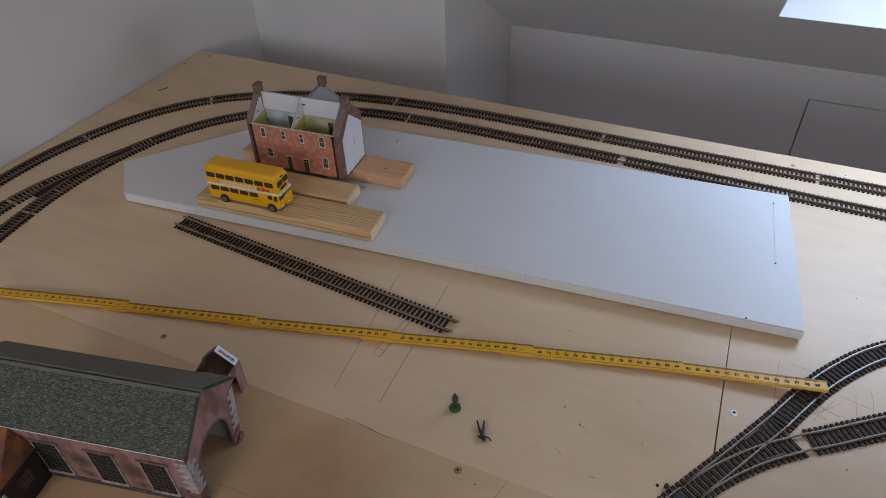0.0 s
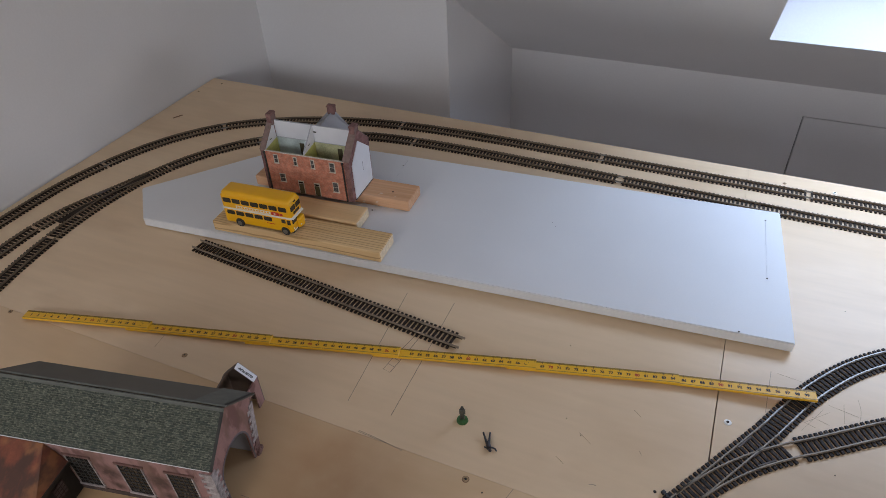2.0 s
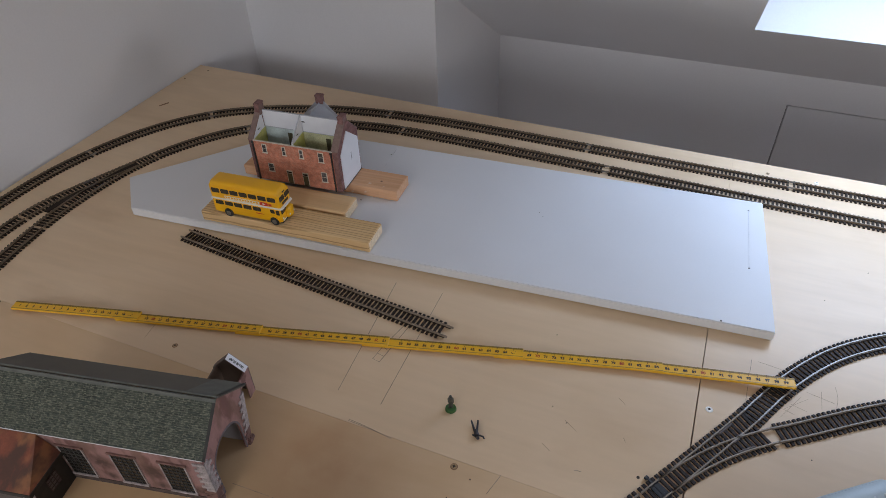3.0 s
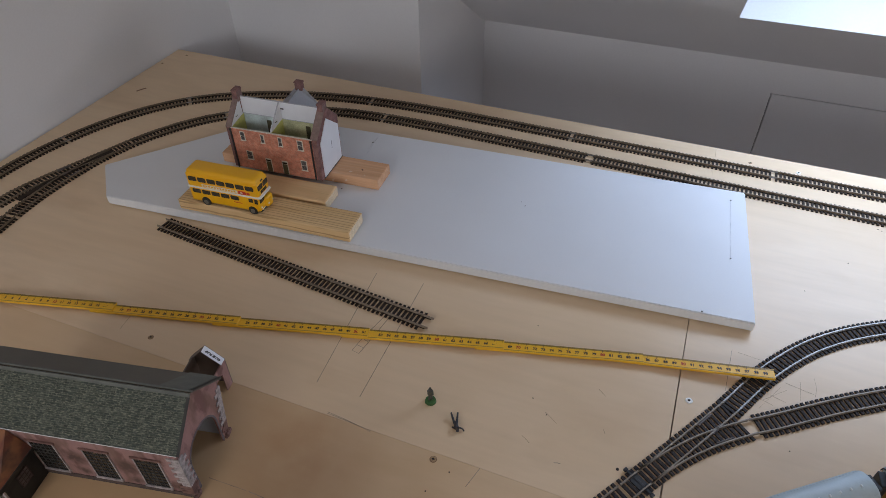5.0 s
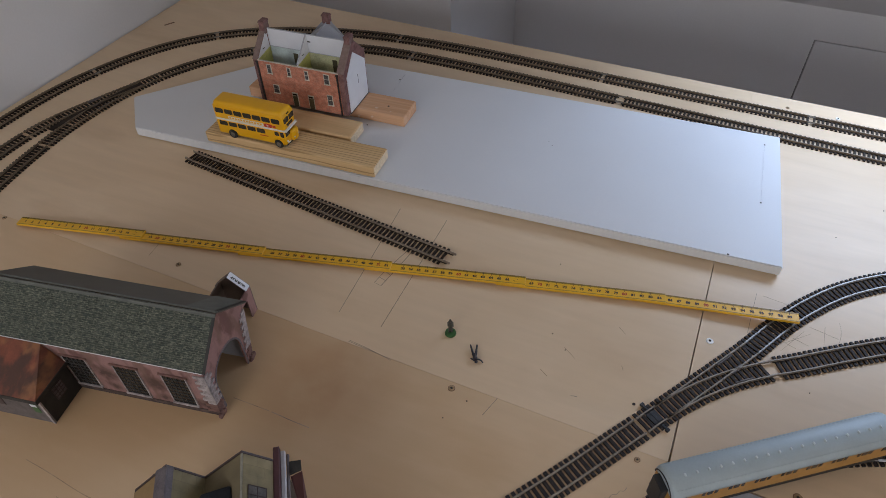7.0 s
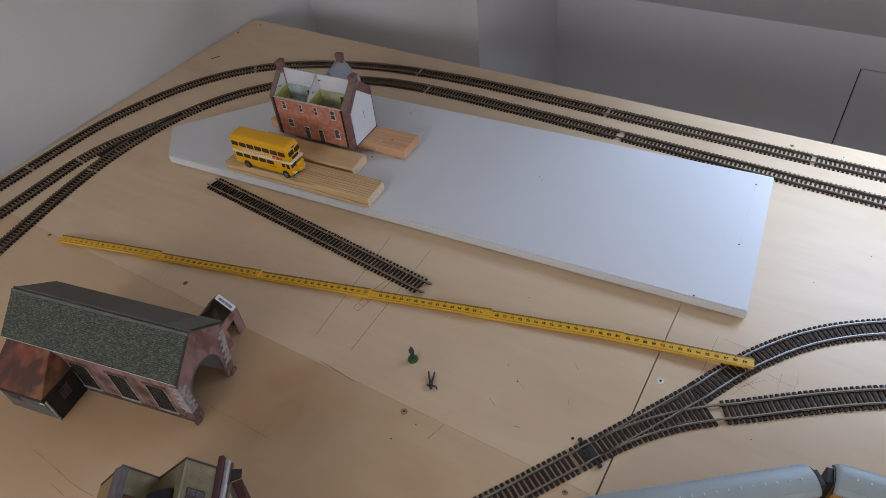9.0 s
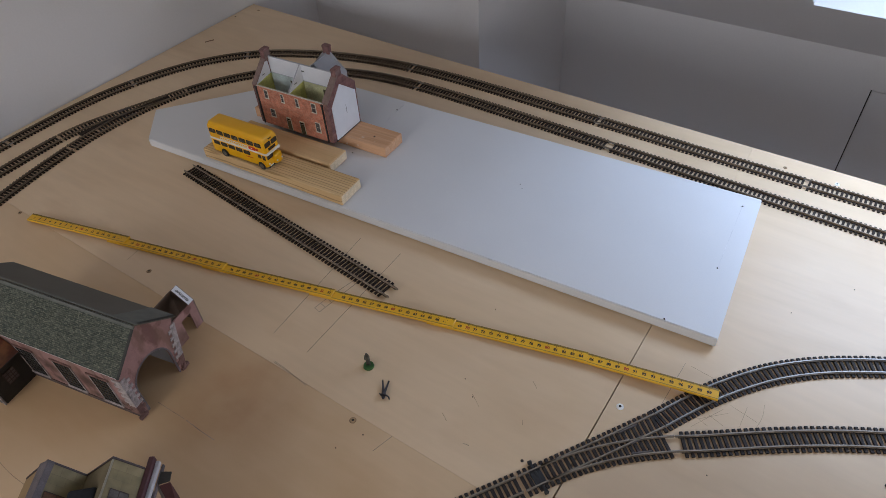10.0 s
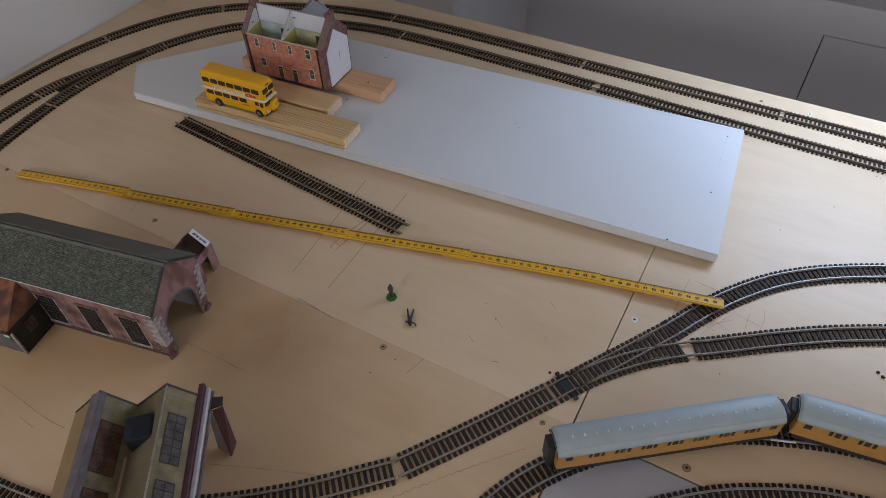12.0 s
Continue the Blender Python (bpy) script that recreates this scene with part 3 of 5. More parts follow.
def screw(x, y, r, kind="screw"):
    if kind == "washer":
        w = thing("cup_washer", "bright zinc cup washer with a screw, on the plywood", "washer", x, y, 0)
        part("washer", disc(bmesh.new(), 0, 0, 0, 0.0008, r, r * 0.82, 20), STEEL, w)
        part("screw_head", disc(bmesh.new(), 0, 0, 0.0009, 0.0013, r * 0.34, n=12), HOLE, w, "dark screw head")
        return w
    w = thing("countersunk_screw", "small dull countersunk screw sunk in the plywood", "screw", x, y, 0, 0, "screws in the baseboard")
    part("rim", disc(bmesh.new(), 0, 0, 0.0001, 0.0004, r, r * 0.9, 16), SLOT_BROWN, w, "splintered brown rim of the sinking")
    part("screw_head", disc(bmesh.new(), 0, 0, 0.0004, 0.0007, r * 0.84, n=14), SCREW_TAN, w)
    bm = disc(bmesh.new(), 0, 0, 0.0007, 0.0009, r * 0.30, n=10)
    box(bm, -r * 0.42, r * 0.42, -r * 0.07, r * 0.07, 0.0007, 0.00085)
    box(bm, -r * 0.07, r * 0.07, -r * 0.42, r * 0.42, 0.0007, 0.00088)
    part("cross_slot", bm, HOLE, w)
    return w


screw(0.888, 0.171, 0.0042, "washer")
screw(1.004, 0.691, 0.0036, "washer")
for x, y, r in ((0.256, 0.028, 0.0036), (0.648, -0.001, 0.004), (-0.026, 0.003, 0.0032), (0.99, 0.019, 0.0045), (0.846, -0.003, 0.003), (-0.215, 0.703, 0.0024), (-0.239, 0.654, 0.0022), (0.93, 0.694, 0.003)):
    screw(x, y, r)
solo("drilled_hole", disc(bmesh.new(), 0, 0, 0.0001, 0.0004, 0.0017, n=12), HOLE, "small dark drilled hole in the plywood", "hole", at=pose(0.829, 0.057, 0))
solo("drill_slot", cube(-0.010, 0.010, -0.0019, 0.0019, 0, 0.0004), SLOT_BROWN, "short dark slot cut in the plywood", "slot", at=pose(-0.201, 0.544, 0.0001, 0, 0, 62))
for x, y in ((1.143, 0.226), (1.148, 0.222)):
    solo("crumb", disc(bmesh.new(), 0, 0, 0, 0.002, 0.0022, 0.0012, 7), BLACK, "small dark crumb of debris on the plywood", "debris", at=pose(x, y, 0, 0, 0, x * 900))


def line(name, pts, width, material, label):
    """A drawn mark: a strip of ink on the boards."""
    w = width / 2
    return solo(name, sweep(bmesh.new(), [Vector(p) for p in pts], [(-w, 0.00002), (w, 0.00002), (w, 0.0001), (-w, 0.0001)]), material, label, "pencil mark", "pencil marks on the baseboard", "stuff")


P_LINE = "thin dark pencil line drawn on the plywood"
line("pencil_line", [(0.468, 0.234), (0.484, 0.042)], 0.0008, INK, P_LINE)
line("pencil_line", [(0.536, 0.238), (0.540, 0.042)], 0.0008, INK, P_LINE)
line("pencil_line", [(0.520, 0.170), (0.510, 0.098)], 0.0009, INK, P_LINE)
line("pencil_line", [(0.514, 0.170), (0.503, 0.122)], 0.0009, INK, P_LINE)
line("pencil_line", [(0.503, 0.122), (0.500, 0.100), (0.510, 0.098), (0.513, 0.118), (0.503, 0.122)], 0.0009, INK, "small pencilled box on the plywood")
line("pencil_line", [(0.501, 0.110), (0.511, 0.108)], 0.0008, INK, P_LINE)
line("pencil_line", [(0.697, 0.007), (0.690, -0.018)], 0.0007, INK, P_LINE)
line("pencil_line", [(0.205, 0.060), (0.21, 0.025)], 0.0006, INK_FAINT, P_LINE)
for p, q in (((0.988, 0.236), (1.018, 0.230)), ((1.004, 0.215), (1.004, 0.243)), ((0.959, 0.203), (0.976, 0.198)), ((0.947, 0.203), (0.964, 0.220)),
             ((0.964, 0.201), (0.990, 0.226)), ((0.972, 0.212), (0.989, 0.207)), ((0.961, 0.188), (0.983, 0.227)), ((0.935, 0.264), (0.961, 0.261))):
    line("pencil_line", [p, q], 0.0004, INK_FAINT, "faint pencil scribble beside the track")
line("pencil_line", bspline([(1.019, 0.224), (1.022, 0.240), (1.018, 0.258)], 0.004), 0.0004, INK_FAINT, "faint pencil scribble beside the track")
line("pencil_line", [(0.925, 0.200), (0.9265, 0.232), (0.928, 0.265)], 0.0005, INK, P_LINE)
# wavy line beside the coach track
bm_path = []
for i in range(110):
    k = i / 109
    bm_path.append(Vector((0.740 + 0.104 * k - 0.0006 * math.sin(i * 1.05), -0.158 + 0.122 * k + 0.0006 * math.sin(i * 1.05) + 0.003 * math.sin(k * 3))))
line("pencil_line", bm_path, 0.0005, INK, "wavy pencil line on the plywood")
for off in (0.0, 0.0016):
    line("scratch", bspline([(0.516, 0.0092 + off), (0.543, 0.0080 + off * 0.8), (0.574, 0.0060 - off)], 0.004), 0.0005, INK, "fine dark scratch along the seam of the boards")
line("scratch", [(0.766, 0.0405), (0.7695, 0.0418), (0.773, 0.0418)], 0.0008, INK, "short dark scuff on the plywood")
for p, q in (((0.791, 0.150), (0.800, 0.143)), ((0.806, 0.099), (0.809, 0.094)), ((0.742, 0.098), (0.757, 0.088)), ((0.726, 0.060), (0.736, 0.054))):
    line("scratch", [p, ((p[0] + q[0]) / 2, (p[1] + q[1]) / 2 + 0.0003), q], 0.0006, INK_FAINT, "short faint scuff on the plywood")
for pts in ([(0.295, -0.245), (0.335, -0.246), (0.374, -0.250), (0.409, -0.247)], [(0.352, -0.261), (0.379, -0.263)], [(0.57, -0.204), (0.62, -0.182), (0.68, -0.159)], [(0.441, -0.104), (0.488, -0.102)]):
    line("pencil_line", bspline(pts, 0.004), 0.0008, INK_FAINT, "faint curved pencil line on the plywood")
line("pencil_line", [(0.488, -0.102), (0.512, -0.1025), (0.534, -0.102)], 0.0008, INK, P_LINE)
for x, y in ((0.669, -0.009), (0.654, -0.037), (0.700, 0.219), (1.010, 0.404), (1.066, 0.483), (0.993, 0.143), (1.110, 0.578), (1.115, 0.575), (0.724, 0.111), (0.744, 0.095)):
    solo("speck", disc(bmesh.new(), 0, 0, 0.0001, 0.0006, random.uniform(0.0005, 0.0009), n=7), HOLE, "tiny dark speck on the board", "debris", "specks", "stuff", at=pose(x, y, 0))

# ---- white board on the table ----
BT = 0.016
BOARD = [(0.011, 0.225), (0.949, 0.303), (0.923, 0.580), (0.132, 0.5265), (-0.054, 0.2925)]
bm = slab([(x, y, 0.0017) for x, y in BOARD], (0, 0, BT - 0.0014))
bmesh.ops.bevel(bm, geom=list(bm.edges), offset=0.0012, segments=2, affect="EDGES")
prism(bm, [(0.45 + (x - 0.45) * 0.988, 0.395 + (y - 0.395) * 0.972, 0.0003) for x, y in BOARD], (0, 0, 0.0016))
solo("display_board", bm, WHITE_BOARD, "large white painted board lying on the plywood table", "board")
for x, y in ((0.9125, 0.4155), (0.904, 0.551), (0.329, 0.508), (0.342, 0.371), (0.62, 0.43), (0.613, 0.437), (0.886, 0.3005)):
    solo("pin_hole", disc(bmesh.new(), 0, 0, 0, 0.0004, 0.0006 if 0.6 < x < 0.63 else 0.0012, n=10), HOLE, "small dark pin hole in the white board", "hole", "pin holes", at=pose(x, y, BT + 0.0004))
line_z = BT + 0.0004
bm = sweep(bmesh.new(), [Vector(p) for p in ((0.9035, 0.556), (0.9125, 0.416))], [(-0.0002, line_z), (0.0002, line_z), (0.0002, line_z + 0.0002), (-0.0002, line_z + 0.0002)])
solo("pencil_line", bm, INK_BOARD, "faint pencil line on the white board", "pencil mark", "pencil marks on the baseboard", "stuff")
bm = sweep(bmesh.new(), [Vector(p) for p in ((0.329, 0.533), (0.335, 0.469))], [(-0.0004, line_z), (0.0004, line_z), (0.0004, line_z + 0.0002), (-0.0004, line_z + 0.0002)])
solo("pencil_line", bm, INK_BOARD, "faint pencil line on the white board", "pencil mark", "pencil marks on the baseboard", "stuff")


def offcut(x0, x1, y0, y1, h, material, label, turn, ox, oy, r=0.0015, seg=2, end=None):
    """A sawn length of wood; the cut ends show end grain."""
    bm = cube(x0, x1, y0, y1, 0, h, r, seg)
    ob = solo("wood_block", bm, [material, end or PINE_END], label, "wood block", "offcuts under the model house", at=pose(ox, oy, BT + 0.0006, 0, 0, turn), smooth=False)
    for p in ob.data.polygons:
        p.material_index = 1 if abs(p.normal.x) > 0.8 else 0
    return ob


BLK = 0.0178
offcut(0, 0.2765, 0, 0.0485, BLK, PINE, "grooved pale pine offcut lying on the white board", 4.3, 0.1395, 0.2400, 0.0025, 3)
offcut(-0.20, 0, -0.0445, 0, BLK + 0.0002, PINE_B, "smooth pale pine offcut under the house front", 4.3, 0.3465, 0.3545, 0.003, 3)
offcut(-0.274, 0, 0, 0.0485, BLK, OAK, "chipped reddish pine offcut under the house", 3.6, 0.3985, 0.3868, 0.0012, 1, OAK)
solo("nail_head", disc(bmesh.new(), 0, 0, 0, 0.0005, 0.0014, n=10), HOLE, "small dark nail head in the reddish offcut", "nail", at=pose(0.363, 0.405, BT + 0.0006 + BLK + 0.0001))

# ---- folding rule ----
rule = thing("folding_rule", "yellow one-metre folding rule opened out on the plywood", "ruler")
R_W, R_T = 0.0145, 0.0031
JOINTS = [0.0, 0.182, 0.349, 0.5155, 0.682, 0.8475, 1.0]
BENDS = [(0.0015, 0.0030), (0.1815, 0.0495), (0.3465, 0.0885), (0.5085, 0.1295), (0.6705, 0.1710), (0.8305, 0.2100), (0.9735, 0.2355)]


def numeral(text, x, y, z, size, material, parent):
    cu = bpy.data.curves.new("numeral", "FONT")
    cu.body, cu.size, cu.align_x, cu.align_y, cu.extrude, cu.offset = text, size, "CENTER", "CENTER", 0.00005, 0.00022
    cu.resolution_u = 2
    cu.materials.append(material)
    ob = new("numeral", cu)
    ob.parent = parent
    ob.matrix_basis = pose(x, y, z)
    return ob


for k in range(6):
    a, b = JOINTS[k], JOINTS[k + 1]
    xa = a - 0.034 if k else 0.0
    # each leaf starts under the one before it and ends on top of the next
    za, zb = (0.0004, 0.0036) if k else (0.0032, 0.0036)
    if k == 5:
        zb = 0.0085
    ang = math.degrees(math.atan2(zb - za, b - xa))
    length = b - xa
    p0, p1 = Vector(BENDS[k]), Vector(BENDS[k + 1])
    turn = math.degrees(math.atan2(p1.y - p0.y, p1.x - p0.x))
    base = p1 - (p1 - p0).normalized() * length
    side = -0.0014 if k else 0.0
    n = Vector((-math.sin(radians(turn)), math.cos(radians(turn))))
    base = base + n * side
    bm = cube(0, length, -R_W / 2, R_W / 2, 0, R_T, 0.0004)
    leaf = part("leaf", bm, RULE, rule, at=pose(base.x, base.y, za, 0, -ang, turn))
    part("edge_strip", cube(0.0005, length - 0.0005, R_W / 2 - 0.0026, R_W / 2 - 0.0004, R_T + 0.00005, R_T + 0.0002), RULE_BROWN, leaf, "brown leaf edge strip, printed scale above and drawn shading below")
    # The lower strip draws the shading line of the bottom edge in brown.
    part("edge_strip", cube(0.0005, length - 0.0005, -R_W / 2 + 0.0010, -R_W / 2 + 0.0019, R_T + 0.00005, R_T + 0.00015), RULE_BROWN, leaf, "brown leaf edge strip, printed scale above and drawn shading below")
    tick = bmesh.new()
    first = int(round(a * 100)) + 1 if k else 1
    for c in range(first, int(b * 100 + 0.2) + 1):
        x = c / 100 - xa
        if 0.002 < x < length - 0.001:
            box(tick, x - 0.0002, x + 0.0002, R_W / 2 - 0.0050, R_W / 2 - 0.0005, R_T + 0.00022, R_T + 0.0003)
            for h in range(1, 10):
                box(tick, x - 0.01 + h * 0.001 - 0.00008, x - 0.01 + h * 0.001 + 0.00008, R_W / 2 - 0.0032, R_W / 2 - 0.0005, R_T + 0.00022, R_T + 0.0003)
        if 0.006 < x < length - 0.004:
            numeral(str(c), x + (0.0004 if c < 10 else 0.0), -0.0010, R_T + 0.0002, 0.0056 if c % 10 == 0 else 0.0050, INK_RED if c % 10 == 0 else INK_BLACK, leaf)
    part("scale_print", tick, INK_BLACK, leaf)
    if k < 5:
        part("rivet", disc(bmesh.new(), length - 0.012, 0, R_T, R_T + 0.0005, 0.0022, n=14), RULE, leaf)

# ---- model railway track ----
PITCH, GAUGE = 0.0063, 0.01735
SZ = 0.0021        # top of the sleepers
RAIL_P = [(u, w + SZ) for u, w in ((-0.0011, 0), (0.0011, 0), (0.00045, 0.0006), (0.00045, 0.0016), (0.0007, 0.0019), (0.0007, 0.0025), (-0.0007, 0.0025), (-0.0007, 0.0019), (-0.00045, 0.0016), (-0.00045, 0.0006))]
SL_BROWN = mesh_of("sleeper", cube(-0.00165, 0.00165, -0.5, 0.5, 0.0001, SZ + 0.0001, 0.0003), SLEEPER)
SL_BLACK = mesh_of("sleeper", cube(-0.00180, 0.00180, -0.5, 0.5, 0.0001, SZ + 0.0001, 0.0003), SLEEPER_B)
S_LEN = 0.0294


def heading(path, i):
    a, b = path[max(i - 1, 0)], path[min(i + 1, len(path) - 1)]
    return math.atan2(b.y - a.y, b.x - a.x)


def beside(path, d):
    out = []
    for i, p in enumerate(path):
        h = heading(path, i)
        out.append(p + Vector((-math.sin(h), math.cos(h))) * d)
    return out


def along(path, s):
    """Place and heading s metres along a path of even steps."""
    step = (path[1] - path[0]).length
    i = min(int(s / step), len(path) - 2)
    return path[i].lerp(path[i + 1], min(s / step - i, 1)), heading(path, i)


def sleeper_at(parent, me, p, h, length=S_LEN):
    ob = new("sleeper", me)
    ob.parent = parent
    ob.matrix_basis = pose(p.x, p.y, 0, 0, 0, math.degrees(h) + random.uniform(-0.6, 0.6)) @ Matrix.Diagonal((1, length, 1, 1))
    return ob


def track(path, rail, dark, label, lead=0.0035, stub=0.0):
    """One length of track: two rails on sleepers. stub: how far the rails stand out past the last sleeper."""
    th = thing("model_track", label, "track", 0, 0, 0, 0, "model railway track")
    for d in (-GAUGE / 2, GAUGE / 2):
        part("rail", sweep(bmesh.new(), beside(path, d), RAIL_P), rail, th)
        part("web", sweep(bmesh.new(), beside(path, d)[2:-2], [(-0.0011, 0.0002), (0.0011, 0.0002), (0.0011, 0.0016), (-0.0011, 0.0016)]), SLEEPER_B if dark else SLEEPER, th)
    step = (path[1] - path[0]).length
    room = (len(path) - 1) * step - 2 * lead - stub
    n = max(int(round(room / PITCH)), 1)
    pitch = room / n
    for j in range(n + 1):
        p, h = along(path, lead + j * pitch)
        sleeper_at(th, SL_BLACK if dark else SL_BROWN, p, h)
    return th


def joiner(path, i, parent_label):
    h = math.degrees(heading(path, i))
    p = path[i]
    th = thing("rail_joiner", parent_label, "rail joiner", p.x, p.y, 0, h, "rail joiners")
    for d in (-GAUGE / 2, GAUGE / 2):
        part("fishplate", cube(-0.006, 0.006, d - 0.0014, d + 0.0014, 0.0022, 0.0038, 0.0003), RAIL_NEW, th)
    return th


def lay(path, cuts, rail, dark, label, wide=()):
    """A line of track lengths, cut at the given places; at the wide ones the sleepers stand further apart."""
    idx = sorted({0, len(path) - 1, *[nearest(path, c) for c in cuts]})
    broad = {nearest(path, c) for c in wide}
    for a, b in zip(idx, idx[1:]):
        track(path[a:b + 1], rail, dark, label, 0.0085 if a in broad else 0.0048, 0.004 if b in broad else 0.0)
        if b != len(path) - 1:
            joiner(path, b, "small bright metal rail joiner between track lengths")


def turnout(a, b, rail, dark, label, blade=0.16, tie=True):
    """Two lines from one end; a lies to the left of b. Sleepers span both."""
    th = thing("model_turnout", label, "turnout", 0, 0, 0, 0, "model railway track")
    n = min(len(a), len(b))
    k = int(n * blade)
    g = GAUGE / 2
    part("rail", sweep(bmesh.new(), beside(a, g), RAIL_P), rail, th)
    part("rail", sweep(bmesh.new(), beside(b, -g), RAIL_P), rail, th)
    ar, bl = beside(a, -g), beside(b, g)
    for pts, other in ((ar, bl), (bl, ar)):
        part("closure_rail", sweep(bmesh.new(), pts[k:], RAIL_P), rail, th)
    cross = min(range(k, n), key=lambda i: min((ar[i] - q).length for q in bl[k:]) if i > k + 6 else 9)
    c = ar[cross]
    h = heading(a, cross)
    part("frog", cube(-0.009, 0.009, -0.0022, 0.0022, 0.0022, 0.0040, 0.0006), ANNEX_GREY, th, "grey plastic crossing nose", at=pose(c.x, c.y, 0, 0, 0, math.degrees(h)))
    for pts, d in ((a, 1), (b, -1)):
        i0 = max(cross - 6, 0)
        part("check_rail", sweep(bmesh.new(), beside(pts, d * (g - 0.0022))[i0:min(cross + 6, n - 1)], RAIL_P), ANNEX_GREY, th)
    step = (a[1] - a[0]).length
    j = 0.003
    me = SL_BLACK if dark else SL_BROWN
    while j < (len(b) - 1) * step - 0.004:
        if j > (n - 1) * step - 0.002:
            sleeper_at(th, me, *along(b, j))
            j += PITCH
            continue
        (pa, ha), (pb, hb) = along(a, j), along(b, j)
        hm = (ha + hb) / 2
        nrm = Vector((-math.sin(hm), math.cos(hm)))
        spread = (pa - pb).dot(nrm)
        if spread < 0.034:
            sleeper_at(th, me, (pa + pb) / 2, hm, S_LEN + spread)
        else:
            sleeper_at(th, me, pa, ha)
            sleeper_at(th, me, pb, hb)
        j += PITCH
    left = (n - 1) * step - (int(((n - 1) * step - 0.005) / PITCH) * PITCH + 0.003)
    if tie and left > 0.0055:
        sleeper_at(th, me, *along(a, (n - 1) * step - 0.0020))
    if not tie:
        middle = [(p + q) / 2 for p, q in zip(a, b)][max(cross - 40, 2):cross + 46]
        part("crossing_plate", sweep(bmesh.new(), middle, [(-0.0050, SZ), (0.0050, SZ), (0.0046, SZ + 0.0013), (-0.0046, SZ + 0.0013)]), SLEEPER, th, "dark moulded crossing plate")
        return th
    i = k // 2 + 3
    p, hh = a[i], math.degrees(heading(a, i))
    bm = cube(-0.0014, 0.0014, -0.0175, 0.0175, SZ, SZ + 0.0010, 0.0003)
    for s in (-1, 1):
        box(bm, -0.0022, 0.0022, s * 0.0175 - 0.0018, s * 0.0175 + 0.0018, 0.0003, SZ + 0.0014, 0.0005)
        box(bm, -0.0065, 0.0065, s * 0.0085 - 0.0016, s * 0.0085 + 0.0016, SZ, SZ + 0.0012, 0.0003)
    box(bm, -0.006, 0.006, -0.0066, 0.0066, 0.0006, SZ + 0.0006, 0.0004)
    part("tie_bar", bm, BLACK, th, "black plastic tie bar", at=pose(p.x, p.y, 0, 0, 0, hh))
    return th


OLD = "tarnished brown model railway track with dark sleepers pinned on plywood"
NEW = "bright-railed model railway track with black sleepers on plywood"
DULL = "dull-railed model railway track with dark sleepers on plywood"
outer = bspline([(-0.224, -0.30), (-0.224, -0.1), (-0.224, 0.08), (-0.223, 0.22), (-0.212, 0.31), (-0.166, 0.443), (-0.095, 0.531), (-0.022, 0.583), (0.098, 0.634), (0.22, 0.660), (0.36, 0.671), (0.5, 0.671), (0.8, 0.668), (1.6, 0.664)])
lay(outer, [(-0.218, 0.10), (-0.196, 0.345), (-0.075, 0.535), (0.25, 0.66), (0.635, 0.669), (0.965, 0.667)], RAIL_OLD, False, OLD)
inner = bspline([(-0.079, 0.378), (-0.066, 0.408), (-0.037, 0.458), (0.014, 0.516), (0.10, 0.570), (0.19, 0.600), (0.27, 0.612), (0.38, 0.616), (0.5, 0.615), (0.68, 0.612), (1.6, 0.590)])
lay(inner, [(0.022, 0.518), (0.30, 0.612), (0.679, 0.612)], RAIL_OLD, False, OLD, [(0.679, 0.612)])
t_a = bspline([(-0.079, 0.378), (-0.097, 0.328), (-0.108, 0.258), (-0.112, 0.198), (-0.108, 0.14), (-0.10, 0.08), (-0.092, 0.037), (-0.08, -0.02), (-0.066, -0.09)])
t_b = bspline([(-0.079, 0.378), (-0.100, 0.325), (-0.128, 0.258), (-0.147, 0.208), (-0.155, 0.16), (-0.156, 0.12), (-0.154, 0.08), (-0.152, 0.0), (-0.152, -0.12)])
cut = 118
turnout(t_a[:cut], t_b[:cut], RAIL_OLD, False, "tarnished model railway turnout pinned on plywood", tie=False)
track(t_a[cut:], RAIL_OLD, False, OLD)
track(t_b[cut:], RAIL_OLD, False, OLD)
loose = bspline([(0.120, 0.2155), (0.575, 0.1715)])
track(loose, RAIL_LOOSE, False, "loose straight length of model railway track lying on plywood", 0.006, 0.008)
# junction beside the rule's end
straight = bspline([(0.842, 0.034), (0.888, 0.106), (0.931, 0.1765)])
curve_b = bspline([(0.842, 0.034), (0.862, 0.066), (0.888, 0.100), (0.921, 0.133), (0.957, 0.160)])
turnout(straight, curve_b, RAIL_MID, True, "model railway turnout with dull rails and black sleepers")
stem = bspline([(0.738, -0.121), (0.706, -0.152), (0.672, -0.186), (0.62, -0.228), (0.56, -0.266)])
track(stem, RAIL_MID, True, DULL)
track(bspline([(0.738, -0.121), (0.788, -0.049), (0.820, 0.001), (0.841, 0.033)]), RAIL_MID, True, DULL, 0.0105, -0.008)
arm_a = bspline([straight[-1], (0.951, 0.213), (0.969, 0.2435), (0.9917, 0.274), (1.014, 0.3005), (1.0396, 0.324), (1.067, 0.345), (1.0936, 0.3615), (1.12, 0.377), (1.2, 0.418), (1.3, 0.455)])
track(arm_a, RAIL_NEW, True, NEW, 0.0034)
arm_b = bspline([curve_b[-1], (0.976, 0.172), (1.024, 0.208), (1.075, 0.243), (1.136, 0.280), (1.3, 0.36)])
track(arm_b, RAIL_MID, True, DULL, 0.0080)
